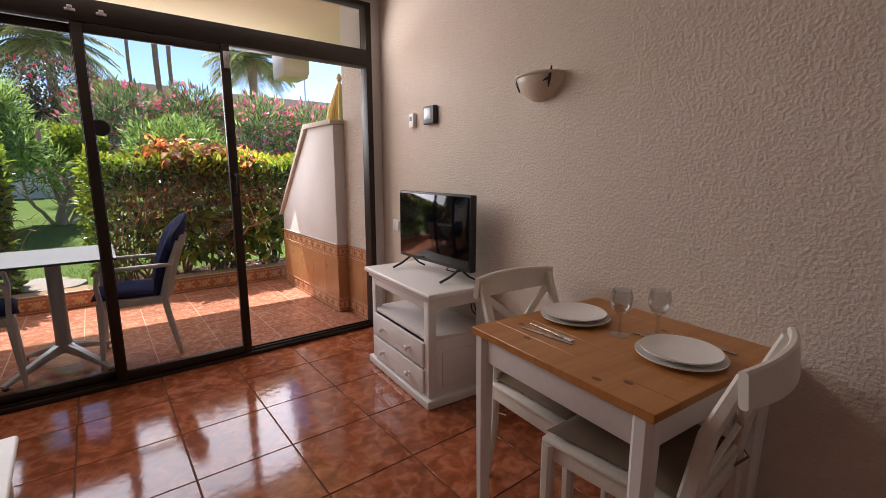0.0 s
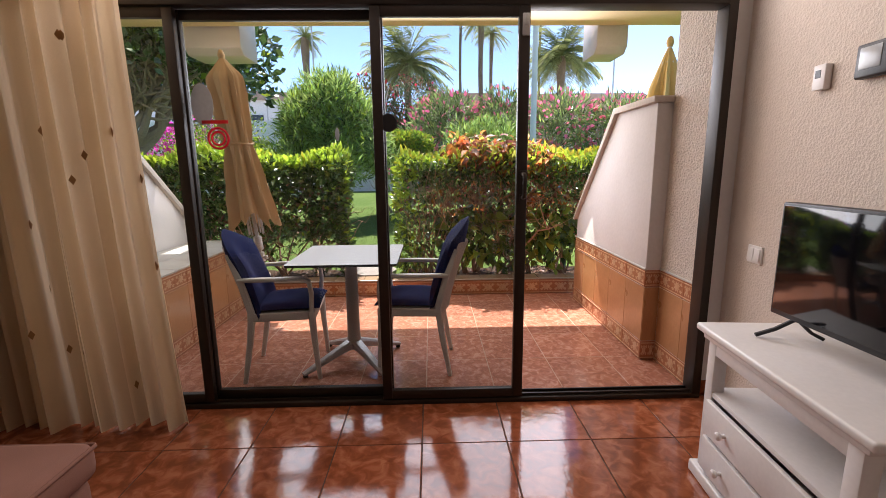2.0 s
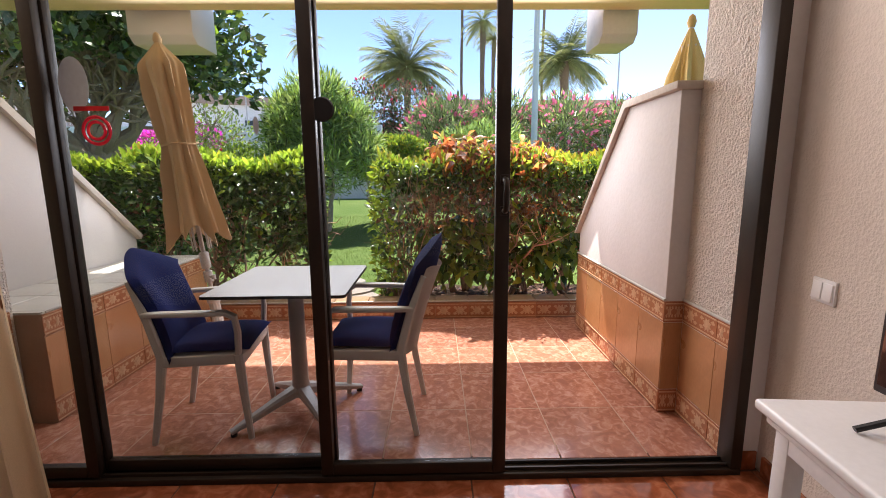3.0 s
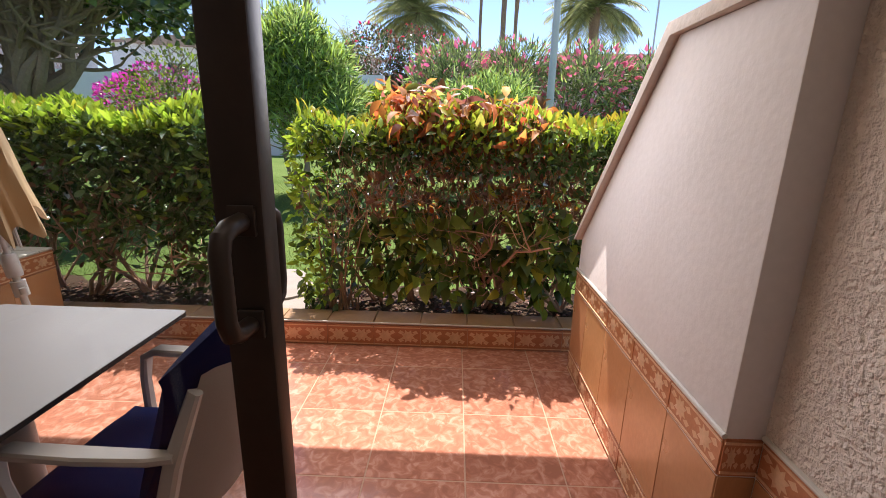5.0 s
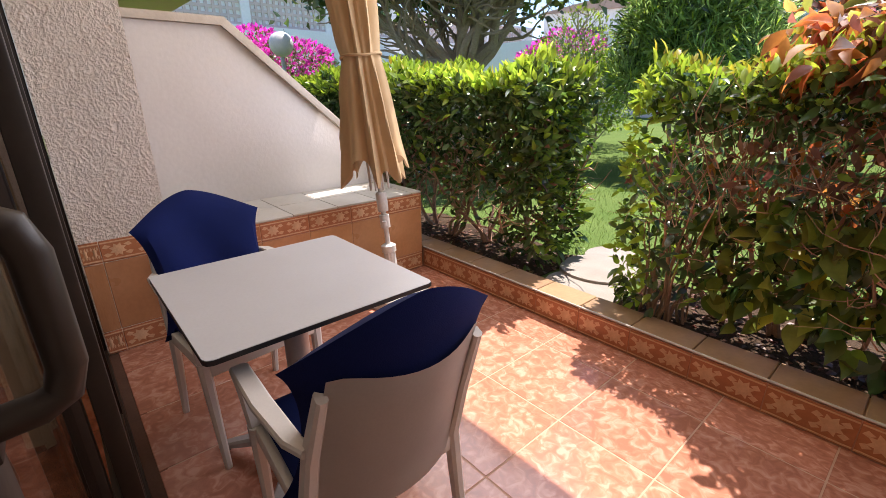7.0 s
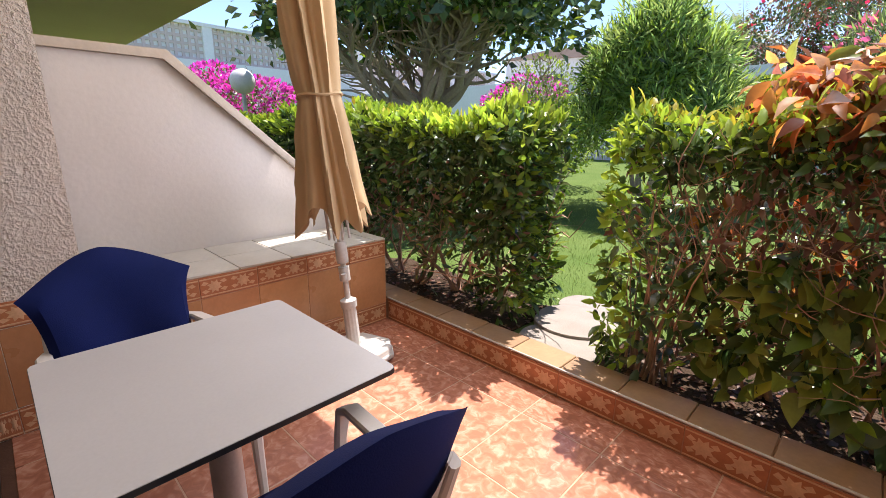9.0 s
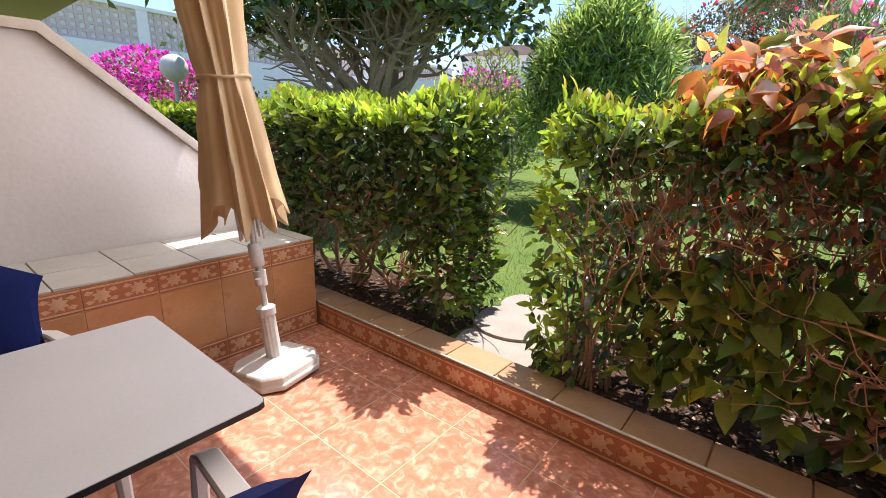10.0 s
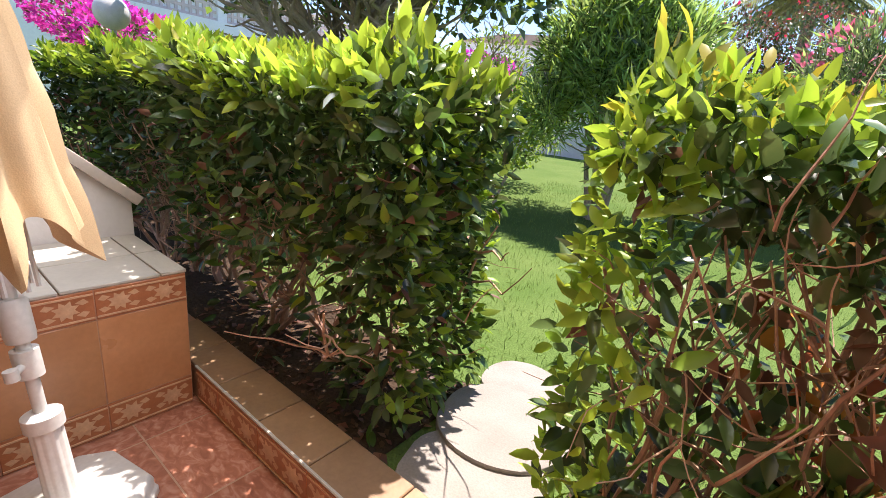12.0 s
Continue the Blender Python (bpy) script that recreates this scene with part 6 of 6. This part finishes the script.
for n, size, mat, sp in ((26, 0.15, "leaf_dark", 0.30), (14, 0.14, "leaf", 0.32), (4, 0.14, "leaf_new", 0.32)):
    P = np.repeat(TIP, n, 0) + RNG.normal(size=(len(TIP) * n, 3)) * (sp, sp, sp * 0.8)
    rr = np.hypot(P[:, 0], P[:, 1]) / 2.2
    P = P[P[:, 2] > 2.15 + 0.60 * np.clip(1 - rr * rr, 0, 1)]
    clouds.append(cloud(LEAF, P, unit(P - np.array((0, 0, 2.0))), size, mat, 0.1, 0.8))
P, o = scatter_blob(9000, (0, 0, 2.55), (2.3, 2.2, 1.6), 0.45)
keep = P[:, 2] > 2.17 + 0.62 * np.clip(1 - (P[:, 0] ** 2 + P[:, 1] ** 2) / 5, 0, 1)
clouds.append(cloud(LEAF, P[keep], o[keep], 0.16, "leaf_dark", 0.1, 0.8))
ob = part("crown", leaf_mesh("crown", clouds), None, tree, "dense dark green crown")
ob["kind"] = "stuff"


# ---- palms ----
def palm(at, height, r, fronds, reach, label):
    p = thing("palm_tree", label, "palm", pose(*at), "palms")
    b = B()
    tube(b, [(0.03 * math.sin(z), 0.02 * z * 0.3, z) for z in np.linspace(-0.1, height, 9)], [r * (1.15 if k == 0 else 1.0 if k < 7 else 1.25) for k in range(9)], 12)
    part("trunk", b, "palm_trunk", p)
    rnd = random.Random(height * 10 + at[0])
    b, clouds, top = B(), [], Vector((0, 0, height))
    PP, DD, NN, SS = [], [], [], []
    for k in range(fronds):
        a, el = rnd.uniform(0, 6.283), rnd.uniform(-0.4, 1.35)
        d = Vector((math.cos(a) * math.cos(el), math.sin(a) * math.cos(el), math.sin(el)))
        q, pts = top.copy(), [top.copy()]
        for j in range(9):
            d = (d + Vector((0, 0, -0.13))).normalized()
            q = q + d * reach / 9
            pts.append(q.copy())
        tube(b, pts, [0.03 * (1 - j / 10) for j in range(10)], 4)
        side = Vector((-math.sin(a), math.cos(a), 0))
        for j in range(2, 10):
            for m in range(3):
                f = m / 3
                o = pts[j - 1].lerp(pts[j], f)
                for s in (-1, 1):
                    PP.append(o), DD.append(side * s + (pts[j] - pts[j - 1]).normalized() * 0.7 + Vector((0, 0, -0.25 + rnd.gauss(0, 0.12))))
                    NN.append((0.1 * s, 0.1, 1)), SS.append(reach * 0.22 * (1 - 0.45 * abs(j - 5) / 5))
    part("frond_rib", b, "palm_leaf", p)["kind"] = "stuff"
    ob = part("fronds", leaf_mesh("fronds", [(LANCE, np.array([tuple(v) for v in PP]), np.array([tuple(v) for v in DD]), np.array(NN, float), np.array(SS), "palm_leaf")]), None, p, "arching grey-green fronds")
    ob["kind"] = "stuff"


palm((-2.55, 21.0, 2.0), 4.30, 0.180, 80, 2.6, "stout date palm with a wide crown")
palm((-7.6, 21.5, 2.0), 5.67, 0.160, 30, 1.15, "slim palm with a small round crown")
palm((-6.0, 22.5, 2.0), 2.97, 0.160, 26, 1.6, "half-hidden palm behind the bush")
palm((1.45, 24.0, 2.0), 7.37, 0.130, 30, 1.5, "slim tall palm behind the oleanders")
palm((2.30, 26.0, 2.0), 7.07, 0.100, 26, 1.3, "slim tall palm behind the oleanders")
palm((0.30, 24.0, 2.0), 11.57, 0.075, 24, 1.5, "very tall slim palm trunk")
palm((5.0, 20.5, 2.0), 4.50, 0.180, 80, 2.3, "date palm with hanging fronds")
palm((4.4, 22.5, 2.0), 10.57, 0.070, 24, 1.5, "very tall slim palm trunk")

# ---- garden lamps ----
lp = thing("street_lamp", "slim pale grey lamp post in the garden", "lamp post", pose(1.17, 9.3, lawn_z(9.3)))
b = B()
tube(b, [(0, 0, 0), (0, 0, 5.5)], [0.085, 0.06], 14)
part("post", b, "pole_grey", lp)
b = B()
lathe(b, [(0, 0), (0.14, 0), (0.14, 0.02), (0.09, 0.05), (0, 0.05)], 18)
part("base_flange", b, "pole_grey", lp)
b = B()
lathe(b, [(0, 5.5), (0.12, 5.52), (0.2, 5.7), (0.12, 5.88), (0, 5.9)], 18)
part("globe", b, "lamp_globe", lp)
gl = thing("garden_lamp", "white globe lamp on a short post", "lamp", pose(-9.4, 3.75, G))
b = B()
tube(b, [(0, 0, 0), (0, 0, 1.85)], 0.04, 10)
part("post", b, "pole_grey", gl)
b = B()
lathe(b, [(0.02, 1.84)] + [(0.22 * math.sin(a), 2.05 - 0.22 * math.cos(a)) for a in np.linspace(0.15, math.pi, 14)], 24)
part("globe", b, "lamp_globe", gl, "white globe")
for x, y, h in ((-6.4, 18, 6.5), (-9.9, 22, 5.5), (-10.8, 22, 5.5), (6.6, 18, 7)):
    b = B()
    tube(b, [(0, 0, -0.05), (0, 0, h)], 0.035, 8)
    tagged(new("flag_pole", mesh_of("flag_pole", b, "pole_grey")), "thin grey pole far behind the garden", "pole", "poles").matrix_basis = pose(x, y, 2.0)


# ---- buildings ----
def slab_house(name, label, at, rz, size, roof_h, wall_mat, wins):
    h = thing(name, label, "house", pose(*at, 0, 0, rz))
    sx, sy, sz = size
    part("wall", bx(B(), (0, 0, sz / 2), size), wall_mat, h, "", False)
    b = B()
    prism(b, [(-sx / 2 - 0.3, sz), (sx / 2 + 0.3, sz), (sx / 2 * 0.6, sz + roof_h), (-sx / 2 * 0.6, sz + roof_h)], -sy / 2 - 0.3, sy / 2 + 0.3, "y")
    part("roof", b, "roof", h, "", False)
    for x, z in wins:
        wd = part("window", bx(B(), (x, -sy / 2 - 0.02, z), (1.1, 0.08, 1.2), None, 0.02), "white_paint", h)
        part("pane", bx(B(), (x, -sy / 2 - 0.07, z), (0.95, 0.03, 1.05)), "car_glass", wd)


slab_house("far_house", "pale pink low house behind the oleanders", (9.5, 34, 2.0), 0, (13, 8, 2.9), 1.3, "facade_pink", [(-4, 1.9), (0, 1.9), (4, 1.9)])
slab_house("far_house", "white low house behind the date palm", (1.0, 40, 2.0), 0, (8, 8, 4.0), 1.2, "facade_pink", [(-2, 2.8), (2, 2.8)])
slab_house("far_house", "long white flat-roofed house beyond the garden", (-13.5, 30, 2.0), 20, (14, 8, 3.4), 0.5, "white_wall", [(-4, 2), (0, 2), (4, 2)])
a, e = Vector((-19.2, -4.0, 0.0)), Vector((-21.0, 26.0, 0.0))
run = (e - a).length
ang = math.degrees(math.atan2(e.y - a.y, e.x - a.x))
hotel = thing("white_building", "long white building wall with a pierced block parapet", "building", pose(*a, 0, 0, ang))
part("wall", span(B(), (0, 0, 0), (run, 0.4, 3.70)), "white_wall", hotel, "", False)
part("ledge", span(B(), (0, -0.12, 1.35), (run, 0.0, 1.50)), "white_wall", hotel, "", False)
for k in range(int(run / 3.6)):
    part("parapet_pier", span(B(), (k * 3.6, 0.05, 3.70), (k * 3.6 + 0.35, 0.35, 4.9)), "white_wall", hotel, "", False)
b = B()
for k in range(int(run / 3.6)):
    for i in range(13):
        x = k * 3.6 + 0.35 + i * 0.25
        span(b, (x, 0.15, 3.70), (x + 0.10, 0.28, 4.9))
    for j in range(5):
        span(b, (k * 3.6 + 0.35, 0.16, 3.70 + j * 0.25), (k * 3.6 + 3.6, 0.27, 3.80 + j * 0.25))
blocks = part("pierced_blockwork", b, "facade_pink", hotel, "pierced cream blocks", False)
blocks["kind"] = "stuff"
part("parapet_panel", span(B(), (0, 0.21, 3.70), (run, 0.255, 4.9)), "white_wall", hotel, "", False)
part("parapet_cap", span(B(), (0, 0.02, 4.9), (run, 0.38, 5.02)), "white_wall", hotel, "", False)
for x, z, s in ((14.2, 2.50, 0.95), (13.2, 1.75, 0.45)):
    for dx, dz in ((-0.34, 0.0), (0.34, 0.0), (0.0, 0.34), (0.0, -0.34)):
        b = B()
        bx(b, (x + dx * s * 1.3, -0.012, z + dz * s * 1.3), (0.40 * s, 0.02, 0.40 * s), rot(0, 45, 0))
        part("sign_diamond", b, "sign_green", hotel, "flat green diamond of a sign", False)
for k in range(9):
    part("sign_bar", bx(B(), (21.0 + k * 0.5, -0.012, 2.30), (0.30, 0.02, 0.5)), "sign_grey", hotel, "plain grey bar of lettering", False)

# ---- parked car ----
car = thing("parked_car", "dark blue parked car behind the hedge", "car", pose(-2.75, 19.0, 2.005, 0, 0, 4))
b = B()
prism(b, [(-2.1, 0.25), (2.1, 0.25), (2.15, 0.6), (2.0, 0.85), (1.1, 0.95), (0.55, 1.40), (-1.1, 1.42), (-1.9, 1.0), (-2.12, 0.85)], -0.82, 0.82, "y", 0.05)
part("body", b, "car_paint", car)
b = B()
prism(b, [(1.02, 0.97), (0.52, 1.36), (-1.05, 1.38), (-1.6, 1.0)], -0.835, 0.835, "y", 0.01)
part("window_band", b, "car_glass", car)
for x in (-1.3, 1.3):
    for y in (-0.75, 0.75):
        b = B()
        tube(b, [(x, y - 0.1, 0.31), (x, y + 0.1, 0.31)], 0.31, 20)
        wh = part("wheel", b, "rubber", car)
        b = B()
        tube(b, [(x, y - 0.11, 0.31), (x, y + 0.11, 0.31)], 0.19, 16)
        part("rim", b, "alu", wh)


# ---- tiles ----
def tile_mesh(name, sx, sy, sz, mat, bevel=0.003):
    return mesh_of(name, bx(B(), (0, 0, 0), (sx, sy, sz), None, bevel, 1), mat)


def lay(parent, me, lo, hi, step, start, size, z, turn=None):
    """Square tiles on a floor, cut at its edges."""
    i0, i1 = math.floor((lo[0] - start[0]) / step[0]), math.ceil((hi[0] - start[0]) / step[0])
    j0, j1 = math.floor((lo[1] - start[1]) / step[1]), math.ceil((hi[1] - start[1]) / step[1])
    for i in range(i0, i1):
        for j in range(j0, j1):
            a, c = start[0] + i * step[0], start[1] + j * step[1]
            x0, x1 = max(a + 0.0025, lo[0]), min(a + step[0] - 0.0025, hi[0])
            y0, y1 = max(c + 0.0025, lo[1]), min(c + step[1] - 0.0025, hi[1])
            if x1 - x0 < 0.02 or y1 - y0 < 0.02:
                continue
            t_ = new("tile", me)
            t_.parent = parent
            t_.matrix_basis = Matrix.Translation(((x0 + x1) / 2, (y0 + y1) / 2, z)) @ Matrix.Diagonal(((x1 - x0) / size[0], (y1 - y0) / size[1], 1, 1))


lay(bpy.data.objects["floor"], tile_mesh("tile", 0.4, 0.4, 0.008, "tile_in", 0.002), (-4.2, -5.25), (0.14, -0.02), (0.405, 0.418), (-1.505, -0.402), (0.4, 0.4), -0.004)
lay(bpy.data.objects["terrace_floor"], tile_mesh("tile", 0.4, 0.4, 0.008, "tile_out", 0.002), (-3.36, 0.09), (0.055, 2.095), (0.405, 0.44), (-1.49, 0.53), (0.4, 0.4), -0.004)


def band_mesh(h):
    """A border tile 0.3 long: ridges along its edges and a row of flowers."""
    b = B()
    bx(b, (0, 0, 0), (0.296, 0.010, h), None, 0.002, 1)
    plain = set(b.faces)
    for z in (-h / 2 + 0.012, h / 2 - 0.012):
        bx(b, (0, -0.006, z), (0.292, 0.005, 0.006))
    for x in (-0.076, 0.070):
        c = b.verts.new((x, -0.0105, 0))
        ring = [b.verts.new((x + r * 1.1 * math.cos(a), -0.0052, r * math.sin(a))) for a, r in ((2 * math.pi * i / 16, h * (0.33 if i % 2 else 0.20)) for i in range(16))]
        for i in range(16):
            b.faces.new((c, ring[i], ring[(i + 1) % 16]))
        for sx, sz in ((1, 1), (1, -1), (-1, 1), (-1, -1)):
            p = [(0.026, 0.20), (0.050, 0.30), (0.064, 0.16), (0.046, 0.10)]
            q = [b.verts.new((x + sx * u, -0.0056, sz * v * h)) for u, v in p]
            b.faces.new(q if sx * sz < 0 else q[::-1])
    for f in b.faces:
        f.material_index = 0 if f in plain else 1
    return mesh_of("border_tile", b, ["band", "band_motif"])


BAND_T, BAND_L, BAND_K = band_mesh(0.110), band_mesh(0.125), band_mesh(0.140)
PLAIN = tile_mesh("wall_tile", 0.296, 0.010, 0.33, "tile_wall", 0.002)


def clad(parent, m, length, rows, start=0.0, step=0.3):
    """Rows of tiles on a wall: local x runs along it, local y points into it."""
    x = -start
    while x < length - 0.01:
        a, c = max(x, 0.0), min(x + step, length)
        if c - a > 0.025:
            for me, z0, z1, h in rows:
                t_ = new(me.name, me)
                t_.parent = parent
                t_.matrix_basis = m @ Matrix.Translation(((a + c) / 2, 0, (z0 + z1) / 2)) @ Matrix.Diagonal(((c - a - 0.0025) / 0.296, 1, (z1 - z0 - 0.003) / h, 1))
        x += step


def rows_to(top):
    return [(BAND_T, top - 0.115, top, 0.110), (PLAIN, 0.13, top - 0.115, 0.33), (BAND_L, 0.0, 0.13, 0.125)]


O = bpy.data.objects
clad(O["wall_terrace_rough"], pose(0.0455, 0.470, 0, 0, 0, -90), 0.413, rows_to(0.618), 0.02)
clad(divider_right, pose(-0.0525, 1.89, 0, 0, 0, -90), 1.417, rows_to(0.618), 0.06)
clad(divider_right, pose(-0.055, 0.4755, 0, 0, 0, 0), 0.098, rows_to(0.618), 0.0)
clad(O["wall_terrace_rough_2"], pose(-3.3625, 0.056, 0, 0, 0, 90), 0.394, rows_to(0.618), 0.22)
clad(bench, pose(-3.2345, 0.46, 0, 0, 0, 90), 1.615, rows_to(0.588), 0.18)
clad(curb, pose(-3.232, 2.0995, 0, 0, 0, 0), 3.29, [(BAND_K, 0.0, 0.145, 0.140)], 0.115, 0.3)
top_tile = tile_mesh("coping_tile", 0.296, 0.19, 0.014, "tile_coping", 0.004)
x = -3.65
while x < 0.28:
    t_ = new("coping_tile", top_tile)
    t_.parent = curb
    t_.matrix_basis = Matrix.Translation((x + 0.15, 2.192, 0.153))
    x += 0.3
b = B()
tube(b, [(-3.235, 2.096, 0.158), (0.05, 2.096, 0.158)], 0.006, 8)
nose = part("edge_bead", b, "tile_bench", curb, "pale ceramic edge bead")
lay(bench, tile_mesh("bench_tile", 0.4, 0.4, 0.012, "tile_bench", 0.003), (-3.80, 0.46), (-3.232, 2.08), (0.29, 0.30), (-3.80, 0.49), (0.4, 0.4), 0.595)
for ob_, y0, y1, x, z in ((divider_right, 0.471, 1.89, -0.057, 0.623), (O["wall_terrace_rough"], 0.056, 0.470, 0.041, 0.623)):
    b = B()
    tube(b, [(x, y0, z), (x, y1, z)], 0.008, 8)
    part("edge_bead", b, "tile_bench", ob_, "pale plaster fillet above the tiles")
